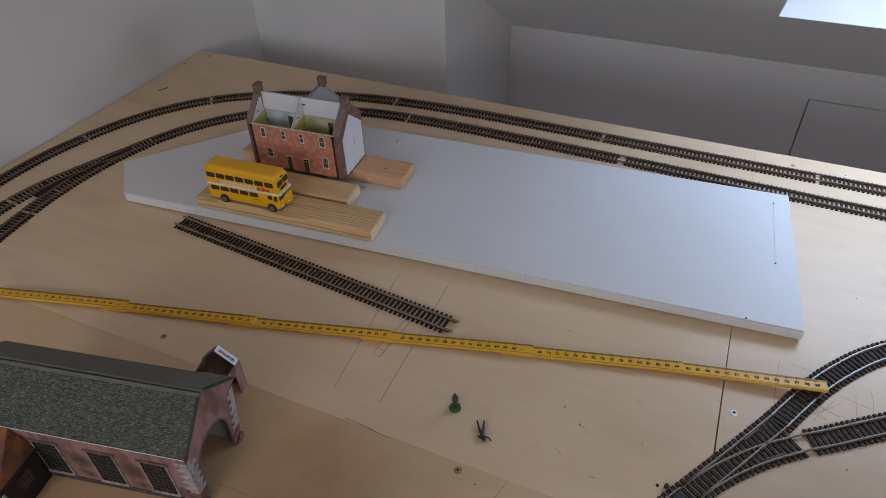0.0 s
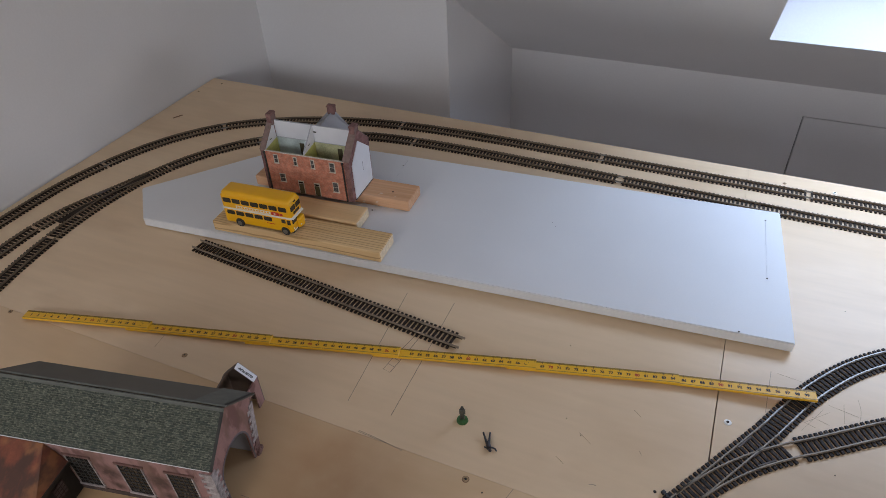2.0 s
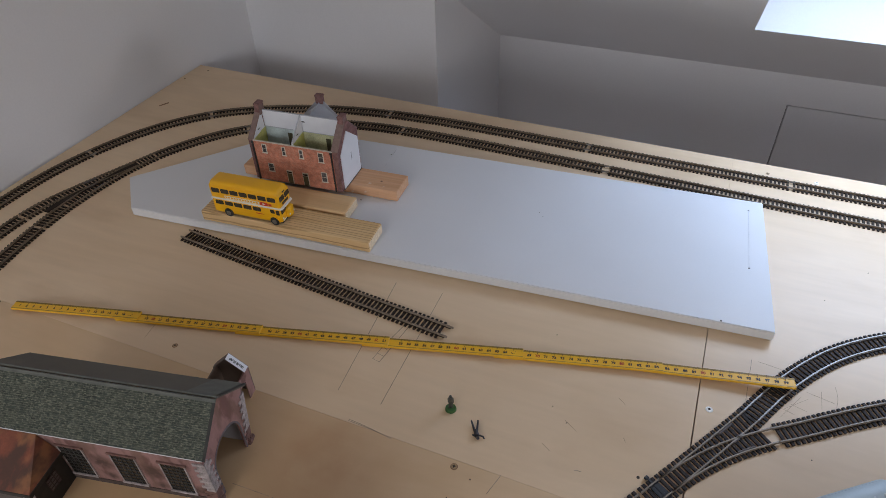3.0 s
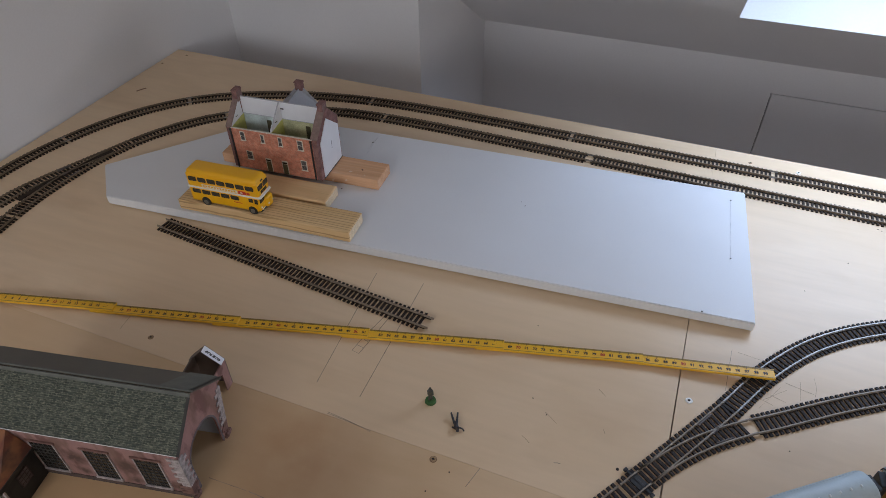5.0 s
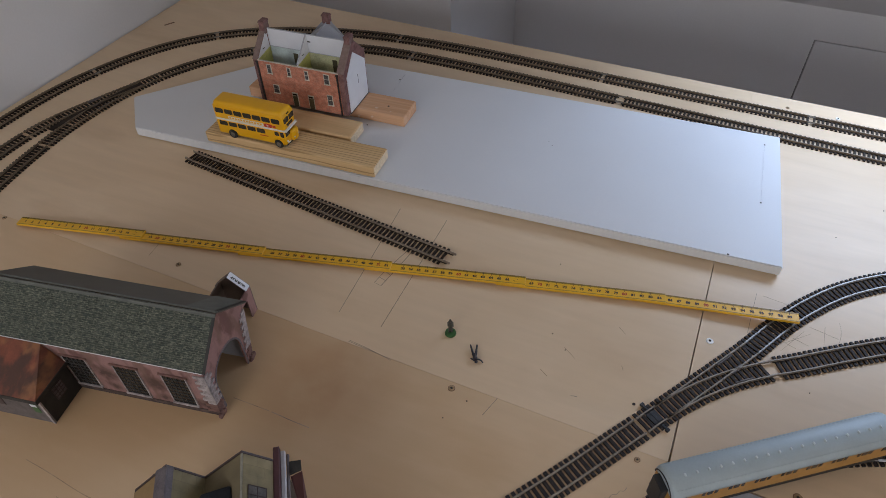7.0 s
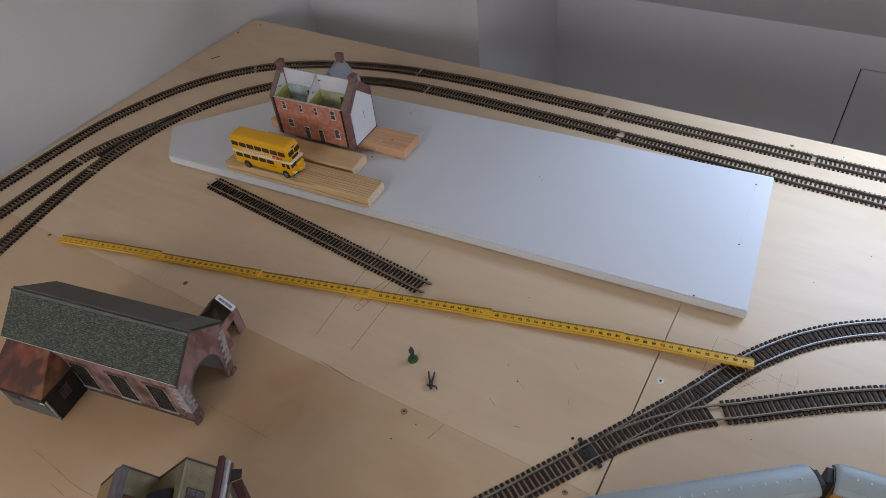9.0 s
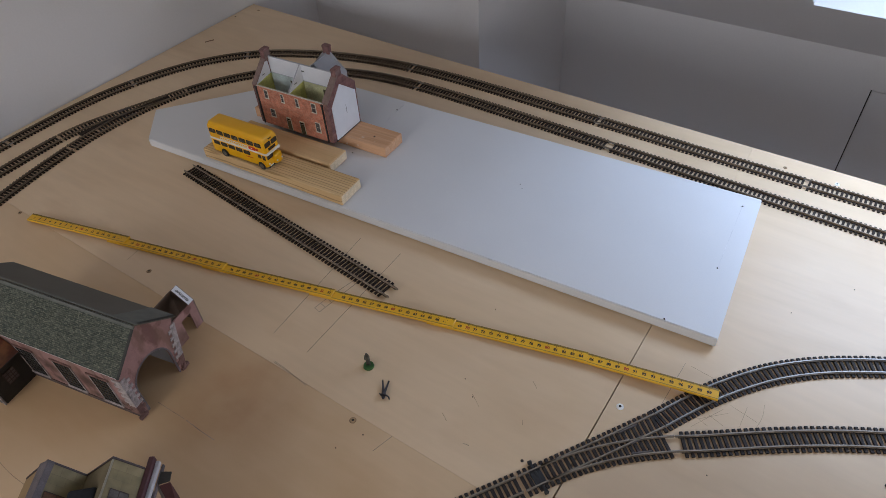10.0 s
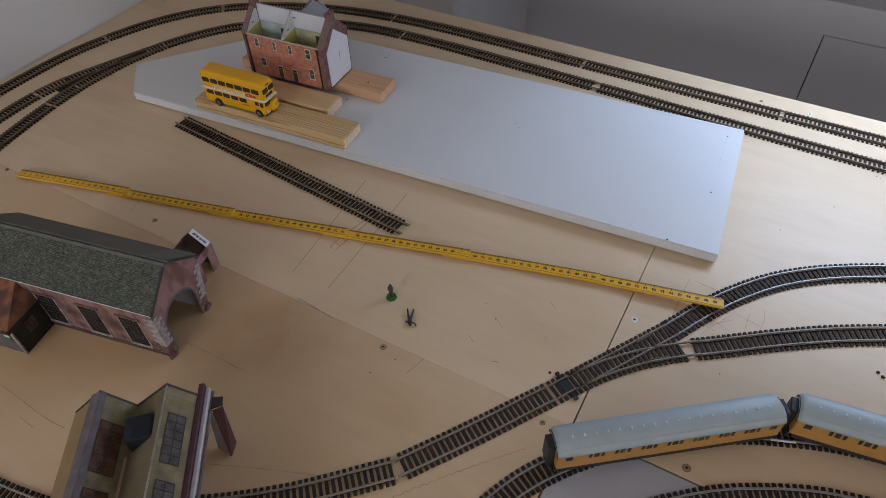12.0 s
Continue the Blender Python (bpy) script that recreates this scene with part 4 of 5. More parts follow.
coach_line = bspline([(0.800, -0.20), (0.838, -0.110), (0.852, -0.0765), (0.873, -0.044), (0.902, -0.009), (0.955, 0.040), (1.0186, 0.0805), (1.055, 0.097), (1.0933, 0.1125), (1.1323, 0.1245), (1.20, 0.137), (1.30, 0.145)])
track(coach_line, RAIL_NEW, True, NEW)
track(bspline([(0.93, -0.085), (0.987, -0.028), (1.03, 0.006), (1.06, 0.022), (1.088, 0.037), (1.134, 0.056), (1.26, 0.075)]), RAIL_NEW, True, NEW)
track(bspline([(0.25, -0.335), (0.33, -0.335), (0.398, -0.331), (0.46, -0.319), (0.487, -0.311)]), RAIL_MID, True, DULL)


# ---- coaches ----
def coach(x, y, turn, label):
    c = thing("model_coach", label, "railway coach", x, y, SZ + 0.0026, turn, "model coaches")
    L, W = 0.226, 0.033
    h = L / 2
    part("body", cube(-h, h, -W / 2 + 0.0015, W / 2 - 0.0015, 0.011, 0.039, 0.0015, 2), C_BODY, c, "mustard yellow panelled body")
    prof = [(W / 2 * math.sin(a), 0.037 + 0.0125 * math.cos(a)) for a in [radians(d) for d in range(-90, 91, 15)]]
    bm = bmesh.new()
    rows = []
    for s, k, dz in ((-h - 0.0006, 0.90, -0.003), (-h + 0.0015, 0.97, -0.0008), (-h + 0.005, 1, 0), (h - 0.005, 1, 0), (h - 0.0015, 0.97, -0.0008), (h + 0.0006, 0.90, -0.003)):
        rows.append([bm.verts.new((s, u * k, 0.037 + (w - 0.037) * (k if dz else 1) + (dz if w > 0.039 else 0))) for u, w in prof])
    for r0, r1 in zip(rows, rows[1:]):
        for j in range(len(prof)):
            bm.faces.new((r0[j], r0[(j + 1) % len(prof)], r1[(j + 1) % len(prof)], r1[j]))
    bm.faces.new(rows[0][::-1])
    bm.faces.new(rows[-1])
    roof = part("roof", bm, C_ROOF, c, "pale blue-grey curved roof", smooth=False)
    for p in roof.data.polygons:
        p.use_smooth = abs(p.normal.x) < 0.6
    for s in (-1, 1):
        rim = bmesh.new()
        for p, q in zip(prof, prof[1:]):
            x = s * (h + 0.0006)
            arc = [(x, p[0] * 0.90, 0.0345 + (p[1] - 0.037) * 0.93), (x, q[0] * 0.90, 0.0345 + (q[1] - 0.037) * 0.93)]
            prism(rim, [arc[0], arc[1], (x, arc[1][1] * 0.93, arc[1][2] - 0.0009), (x, arc[0][1] * 0.93, arc[0][2] - 0.0009)], (s * 0.0005, 0, 0))
        part("end_rim", rim, C_DARK, roof, "dark rim round the roof end")
    for i in range(18):
        vx = -h + 0.016 + i * (L - 0.032) / 17
        part("roof_vent", cube(vx - 0.0008, vx + 0.0008, -0.0036, -0.0010, 0.0488, 0.0506, 0.0004), C_VENT, roof)
    for s in (-1, 1):
        part("gutter", cube(-h + 0.004, h - 0.004, s * 0.0128 - 0.0002, s * 0.0128 + 0.0002, 0.0442, 0.0450), C_ROOF, roof)
        ys = s * (W / 2 - 0.0014)
        wx = -h + 0.008
        sizes = [0.007] + [0.0032, 0.0055, 0.0032] * 7 + [0.007]
        gaps = [0.017] + [0.0022, 0.0022, 0.0115] * 7
        total = sum(sizes) + sum(gaps[:len(sizes) - 1])
        f = (L - 0.016) / total
        for k, w in enumerate(sizes):
            part("window", cube(wx, wx + w * f, ys - 0.0003, ys + 0.0003, 0.0275, 0.0345), GLASS_DARK, c)
            wx += (w + (gaps[k] if k < len(gaps) else 0)) * f
        part("solebar", cube(-h + 0.004, h - 0.004, s * 0.0138 - 0.001, s * 0.0138 + 0.001, 0.0060, 0.0112), C_DARK, c)
        part("corridor_gangway", cube(s * h + (0.0006 if s > 0 else -0.0075), s * h + (0.0075 if s > 0 else -0.0006), -0.0085, 0.0085, 0.008, 0.041, 0.0012, 2), BLACK, c, "black corridor bellows")
        part("buffer_beam", cube(s * h - 0.001, s * h + 0.001, -0.0145, 0.0145, 0.0055, 0.0112), C_DARK, c)
    for bx in (-h + 0.036, h - 0.036):
        bm = cube(bx - 0.018, bx + 0.018, -0.0115, -0.0095, 0.002, 0.007, 0.0006)
        box(bm, bx - 0.018, bx + 0.018, 0.0095, 0.0115, 0.002, 0.007, 0.0006)
        box(bm, bx - 0.004, bx + 0.004, -0.0115, 0.0115, 0.003, 0.0112)
        bogie = part("bogie", bm, C_DARK, c)
        for wx in (-0.0125, 0.0125):
            for s in (-1, 1):
                part("wheel", disc(bmesh.new(), 0, 0, -0.001, 0.001, 0.0062, n=18, m=pose(bx + wx, s * GAUGE / 2, 0.0062, 90)), RAIL_MID, bogie)
    return c


coach(0.9597, 0.0291, 37.6, "model coach with pale blue-grey roof and mustard sides on curved track")
coach(1.1770, 0.1242, 8.0, "second model coach coupled behind, pale roof and mustard sides")
solo("plastic_strip", cube(-0.012, 0.012, -0.001, 0.001, 0, 0.0012, 0.0002), CARD, "thin white plastic strip lying across the sleepers", "strip", at=pose(1.0665, 0.0895, 0.0054, 0, 0, 21))


# ---- roofless card house ----
def pane_window(parent, u, z0, w, h, panes=2):
    """A printed window on the front wall: pale surround, dark glass, sash bars."""
    win = part("window", cube(u - w / 2, u + w / 2, -0.0006, 0.0002, z0, z0 + h, 0.0001), SASH, parent)
    t = 0.0009
    for a in range(2):
        za, zb = z0 + t + a * (h - t) / 2, z0 + (a + 1) * (h - t) / 2
        part("pane", cube(u - w / 2 + t * 1.3, u + w / 2 - t * 1.3, -0.0009, -0.0004, za, zb), HOUSE_PANE, win)
    part("sill", cube(u - w / 2 - 0.0006, u + w / 2 + 0.0006, -0.0014, 0, z0 - 0.001, z0 + 0.0001), SASH, win)
    return win


def card_house():
    W, D, SP, EV, EB, RG = 0.150, 0.0735, 0.0385, 0.0700, 0.0725, 0.1020
    ho = thing("card_house", "roofless red brick card model house on wood blocks", "model house", 0.1700, 0.3457, BT + 0.0006 + BLK + 0.0004, 4.5)
    front = part("front_wall", cube(0.008, W - 0.008, 0.0, 0.002, 0, EV), BRICK, ho, "printed red brick front wall")
    for u, w, h in ((0.0255, 0.0082, 0.0150), (0.0590, 0.0064, 0.0145), (0.0885, 0.0068, 0.0150), (0.1215, 0.0094, 0.0165)):
        pane_window(front, u, EV - h - 0.004, w, h)
    pane_window(front, 0.0310, 0.018, 0.0105, 0.0145)
    pane_window(front, 0.1225, 0.014, 0.0098, 0.0175)
    for u in (0.0620, 0.0895):
        d = part("door", cube(u - 0.0050, u + 0.0050, -0.0006, 0.0002, 0.0005, 0.0245), SASH, front, "olive front door in pale surround")
        part("door_leaf", cube(u - 0.0040, u + 0.0040, -0.0009, -0.0003, 0.0008, 0.0190), DOOR_OLIVE, d)
        part("fanlight", cube(u - 0.0040, u + 0.0040, -0.0009, -0.0003, 0.0198, 0.0225), GLASS_DARK, d)
    for u in (0.0068, W - 0.0102):
        bm = cube(u - 0.0010, u + 0.0010, -0.0020, -0.0002, 0, EV - 0.001)
        box(bm, u - 0.0017, u + 0.0017, -0.0022, -0.0001, EV - 0.004, EV - 0.001)
        part("downpipe", bm, BLACK, ho)
    part("gutter", cube(0.008, W - 0.008, -0.0010, 0.0018, EV, EV + 0.0008), SASH, ho)
    prof = [(0, 0), (0, EV), (SP - 0.004, RG), (SP + 0.004, RG), (D, EB), (D, 0)]
    for x0, x1, inx in ((0, 0.008, 0.0083), (W - 0.010, W, W - 0.0107)):
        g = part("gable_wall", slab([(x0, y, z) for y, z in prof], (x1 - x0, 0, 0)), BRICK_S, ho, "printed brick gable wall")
        cop = bmesh.new()
        up = 0.0012
        for (ya, za), (yb, zb) in ((prof[1], prof[2]), (prof[3], prof[4])):
            prism(cop, [(x0 - 0.0008, ya, za), (x1 + 0.0008, ya, za), (x1 + 0.0008, yb, zb), (x0 - 0.0008, yb, zb)], (0, 0, up))
        part("coping", cop, COPING, g)
        xi = x0 + 0.0083 if x0 == 0 else x0 - 0.0003
        lin = slab([(xi, y, z) for y, z in ((0.0025, EV - 0.002), (0.0025, EV + 0.0012), (SP - 0.003, RG - 0.001), (SP - 0.001, EV - 0.002))], (0.0004 if x0 else -0.0004, 0, 0))
        part("inner_lining", lin, CARD, g, "white card inner face")
    for x, w, top in ((0.0045, 0.0085, 0.1155), (W - 0.0050, 0.0090, 0.1130)):
        ch = cube(x - w / 2, x + w / 2, SP - 0.007, SP + 0.007, RG - 0.006, top, 0.0004)
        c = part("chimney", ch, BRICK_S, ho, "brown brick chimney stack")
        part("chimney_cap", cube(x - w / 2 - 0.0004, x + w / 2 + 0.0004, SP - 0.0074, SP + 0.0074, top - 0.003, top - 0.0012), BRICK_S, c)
    part("spine_wall", cube(0.008, W - 0.008, SP, SP + 0.0018, 0, RG), CARD, ho, "white card wall along the ridge")
    part("back_wall", cube(0.008, W - 0.008, D - 0.002, D, 0, EB), BRICK, ho)
    XD = 0.0735
    part("partition", slab([(XD, 0.002, 0), (XD, 0.002, EV + 0.002), (XD, SP, RG + 0.001), (XD, SP, 0)], (0.0016, 0, 0)), CARD, ho, "white card partition")
    part("partition_edge", slab([(XD - 0.0002, 0.002, EV + 0.0021), (XD - 0.0002, SP, RG + 0.0011), (XD - 0.0002, SP, RG + 0.0019), (XD - 0.0002, 0.002, EV + 0.0029)], (0.0020, 0, 0)), CARD_GREY, ho)
    part("wall_edge", cube(0.008, W - 0.008, SP - 0.0002, SP + 0.002, RG + 0.0001, RG + 0.0008), CARD_GREY, ho)
    LZ = EV + 0.004
    for xa, xb, m in ((0.0088, XD, ROOM_SAGE), (XD + 0.0016, W - 0.0108, ROOM_GREY)):
        part("room_lining", cube(xa, xb, SP - 0.0006, SP - 0.0001, 0.03, LZ), m, ho, "coloured room lining print")
        part("room_floor", cube(xa, xb, 0.002, SP - 0.0006, 0.040, 0.0415), ROOM_SAGE, ho)
        part("lining_line", cube(xa, xb, SP - 0.0008, SP - 0.0002, LZ, LZ + 0.0008), CARD_GREY, ho)
        xm = xa + (xb - xa) * 0.66
        part("inner_door", cube(xm - 0.004, xm + 0.004, SP - 0.0009, SP - 0.0006, 0.036, LZ - 0.006), DOOR_OLIVE, ho)
    for xa in (0.0088, XD + 0.0017, W - 0.0114):
        part("side_lining", slab([(xa, 0.0022, 0.03), (xa, 0.0022, EV), (xa, SP - 0.001, LZ), (xa, SP - 0.001, 0.03)], (0.0004, 0, 0)), ROOM_LIME, ho, "lime green room lining")
    for x in (0.0095, XD - 0.0006, XD + 0.0025):
        part("ink_mark", cube(x - 0.0003, x + 0.0003, SP * 0.5 - 0.003, SP * 0.5 + 0.003, EV + 0.009, EV + 0.0098), INK_BLACK, ho)
    part("glue_tab", cube(0.0755, 0.0805, SP - 0.0007, SP - 0.0001, RG - 0.0115, RG - 0.0098), INK_BLACK, ho)
    # unprinted card on the side gable
    X = W + 0.0001
    part("side_panel", slab([(X, y, z) for y, z in ((0.0085, 0.001), (0.0085, 0.060), (0.035, 0.0885), (0.0695, 0.0605), (0.0695, 0.001))], (0.0012, 0, 0)), CARD, ho, "plain white unprinted card side")
    part("side_panel_edge", slab([(X, 0.0064, 0.0), (X, 0.0714, 0.0), (X, 0.0714, 0.0012), (X, 0.0064, 0.0012)], (0.0016, 0, 0)), BLACK, ho)
    part("side_print_mark", cube(X + 0.0012, X + 0.0014, 0.041, 0.0416, 0.034, 0.049), INK_BLACK, ho)
    # rear wing, open to the sky
    wx0, wx1, wy, we, wr = 0.036, 0.103, 0.112, 0.060, 0.0875
    wm = (wx0 + wx1) / 2
    for x in (wx0, wx1 - 0.002):
        part("wing_wall", cube(x, x + 0.002, D, wy, 0, we), CARD_GREY, ho)
    rw = part("wing_gable", slab([(wx0, wy, 0), (wx0, wy, we), (wm - 0.007, wy, wr), (wm + 0.007, wy, wr), (wx1, wy, we), (wx1, wy, 0)], (0, 0.002, 0)), CARD_GREY, ho, "grey card gable of the rear wing")
    part("wing_ridge_fold", slab([(wm - 0.0006, D, RG - 0.018), (wm + 0.0006, D, RG - 0.018), (wm + 0.0006, wy, wr), (wm - 0.0006, wy, wr)], (0, 0, -0.03)), CARD_GREY, ho)
    part("wing_slope", slab([(wx0, D + 0.001, we), (wm, D + 0.001, wr - 0.004), (wm, wy, wr - 0.002), (wx0, wy, we)], (0, 0, -0.001)), CARD_GREY, ho)
    part("wing_slope", slab([(wx1, D + 0.001, we), (wm, D + 0.001, wr - 0.004), (wm, wy, wr - 0.002), (wx1, wy, we)], (0, 0, -0.001)), CARD_GREY, ho)
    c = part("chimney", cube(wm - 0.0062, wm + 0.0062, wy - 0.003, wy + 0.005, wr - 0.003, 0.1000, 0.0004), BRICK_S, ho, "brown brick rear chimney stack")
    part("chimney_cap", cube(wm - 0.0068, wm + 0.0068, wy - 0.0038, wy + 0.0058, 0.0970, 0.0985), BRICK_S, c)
    return ho


card_house()


# ---- toy bus
def round_pane(along_x, at, u0, u1, z0, z1, t, r):
    """A thin pane with rounded corners, on a side (along x) or on an end (along y)."""
    pts = []
    for cu, cz, a0 in ((u1 - r, z1 - r, 0), (u0 + r, z1 - r, 90), (u0 + r, z0 + r, 180), (u1 - r, z0 + r, 270)):
        for a in (0, 30, 60, 90):
            u, z = cu + r * math.cos(radians(a0 + a)), cz + r * math.sin(radians(a0 + a))
            pts.append((u, at, z) if along_x else (at, u, z))
    return slab(pts, (0, t, 0) if along_x else (t, 0, 0))


def toy_bus():
    b = thing("toy_bus", "yellow toy double-decker bus parked on a pine block", "toy bus", 0.2245, 0.2632, BT + 0.0006 + BLK + 0.0001, 4.3)
    b.scale = (1.035, 1.035, 1.035)
    L, W, H = 0.1150, 0.0300, 0.0560
    h, w = L / 2, W / 2
    part("lower_deck", cube(-h + 0.001, h - 0.0125, -w, w, 0.0045, 0.028, 0.0014, 3), BUS_YELLOW, b, "yellow lower deck")
    # half cab on the driver's side, bonnet on the other
    bonnet = part("bonnet", cube(h - 0.0150, h - 0.0005, -0.0020, w - 0.0010, 0.0045, 0.0215, 0.0036, 5), BUS_YELLOW, b, "rounded yellow bonnet", smooth=True)
    part("radiator", cube(h - 0.0012, h + 0.0003, 0.0025, w - 0.0052, 0.0060, 0.0180, 0.0008, 2), BUS_YELLOW, bonnet)
    cab = part("cab", cube(h - 0.0135, h - 0.0052, -w, 0.0010, 0.0050, 0.0285, 0.0024, 3), BUS_YELLOW, b, "yellow driver's half cab")
    part("windscreen", round_pane(False, h - 0.0057, -w + 0.0022, -0.0006, 0.0182, 0.0258, 0.0008, 0.0010), GLASS_DARK, cab)
    part("cab_window", round_pane(True, -w - 0.0003, h - 0.0122, h - 0.0070, 0.0180, 0.0258, 0.0010, 0.0010), GLASS_DARK, cab)
    part("cab_window", round_pane(True, -w - 0.0003, h - 0.0210, h - 0.0146, 0.0195, 0.0256, 0.0010, 0.0010), GLASS_DARK, cab)
    part("upper_deck", cube(-h, h - 0.0040, -w, w, 0.0280, 0.0515, 0.0034, 4), BUS_YELLOW, b, "yellow upper deck")
    part("roof", cube(-h + 0.0006, h - 0.0046, -w + 0.0006, w - 0.0006, 0.0440, H, 0.0056, 6), BUS_YELLOW, b, "rounded yellow roof", smooth=True)
    part("band", cube(-h - 0.0003, h - 0.0034, -w - 0.0003, w + 0.0003, 0.0268, 0.0298, 0.0006), BUS_WHITE, b, "cream band between the decks")
    part("canopy", cube(h - 0.016, h - 0.0014, -w + 0.0005, w - 0.0005, 0.0268, 0.0290, 0.0008), BUS_WHITE, b)
    for s in (-1, 1):
        y = s * w
        y0 = y - 0.0003
        for i in range(7):
            x0 = -h + 0.0042 + i * 0.01475
            part("window", round_pane(True, y0, x0, x0 + 0.0128, 0.0388, 0.0462, 0.0006, 0.0016), GLASS_DARK, b)
        for i in range(5):
            x0 = -h + 0.0060 + i * 0.0150
            part("window", round_pane(True, y0, x0, x0 + 0.0128, 0.0188, 0.0255, 0.0006, 0.0014), GLASS_DARK, b)
        part("drip_rail", cube(-h + 0.003, h - 0.008, y - 0.0004, y + 0.0004, 0.0472, 0.0478), BUS_YELLOW, b)
        part("advert", cube(-0.034, 0.0215, y - 0.0004, y + 0.0004, 0.0312, 0.0356), BUS_WHITE, b, "cream advertisement strip")
        for i in range(12):
            a = -0.0325 + i * 0.0044
            part("lettering", cube(a, a + 0.0031, y - 0.00055, y + 0.00055, 0.0322, 0.0347), BUS_YELLOW, b)
        part("badge", round_pane(True, y - 0.0005, 0.0225, 0.0350, 0.0308, 0.0362, 0.0010, 0.0022), BUS_RED, b, "red advertisement badge")
        part("badge_mark", slab([(0.027, y + s * 0.0004, 0.0322), (0.0312, y + s * 0.0004, 0.0336), (0.027, y + s * 0.0004, 0.0350)], (0, s * 0.0003, 0)), BUS_WHITE, b)
        part("badge", cube(0.0360, 0.0405, y - 0.0005, y + 0.0005, 0.0318, 0.0352), BUS_RED, b)
        part("name_bar", cube(0.012, 0.025, y - 0.0004, y + 0.0004, 0.0145, 0.0155), BUS_RED, b)
        for x in (-0.0335, 0.0405):
            part("wheel_arch", disc(bmesh.new(), 0, 0, -0.0004, 0.0004, 0.0070, n=24, m=pose(x, y, 0.0064, 90)), C_DARK, b)
            t = part("wheel", disc(bmesh.new(), 0, 0, -0.0022, 0.0022, 0.0061, n=24, m=pose(x, s * (w - 0.0010), 0.0061, 90)), TYRE, b, "black tyre")
            part("hub", disc(bmesh.new(), 0, 0, -0.0004, 0.0004, 0.0036, 0.003, n=16, m=pose(x, s * (w + 0.0015), 0.0061, 90 * s)), RIM, t)
        # front mudguard, curving over the wheel
        guard = bmesh.new()
        for i in range(7):
            a0, a1 = radians(-5 + i * 26), radians(-5 + (i + 1) * 26)
            prism(guard, [(0.0405 + r * math.cos(a), 0.0, 0.0066 + r * math.sin(a)) for r, a in ((0.0070, a0), (0.0088, a0), (0.0088, a1), (0.0070, a1))], (0, 0.0062, 0), m=pose(0, w - 0.0052 if s > 0 else -w - 0.0010, 0))
        part("mudguard", guard, BUS_YELLOW, b)
    for ya, yb in ((-w + 0.0024, -0.0008), (0.0008, w - 0.0024)):
        part("window", round_pane(False, h - 0.0046, ya, yb, 0.0385, 0.0465, 0.0009, 0.0016), GLASS_DARK, b)
    part("destination_blind", cube(h - 0.0046, h - 0.0037, -0.0075, 0.0075, 0.0318, 0.0362), GLASS_DARK, b)
    part("number_blind", cube(h - 0.0050, h - 0.0041, -0.003, 0.003, 0.0485, 0.0505), GLASS_DARK, b)
    for x, y in ((h - 0.0050, -w + 0.0040), (h - 0.0007, w - 0.0040), (h - 0.0007, 0.0010)):
        part("headlight", disc(bmesh.new(), 0, 0, -0.0006, 0.0006, 0.0013, n=12, m=pose(x, y, 0.0110, 0, 90)), BUS_WHITE, b)
    part("number_plate", cube(h - 0.0054, h - 0.0046, -w + 0.0045, -0.0035, 0.0062, 0.0078), BUS_WHITE, b)
    part("underframe", cube(-h + 0.006, h - 0.006, -w + 0.003, w - 0.003, 0.003, 0.006), C_DARK, b)
    return b


toy_bus()


# ---- card engine shed ----
SHED = (0.4425, -0.1260, 11.4)


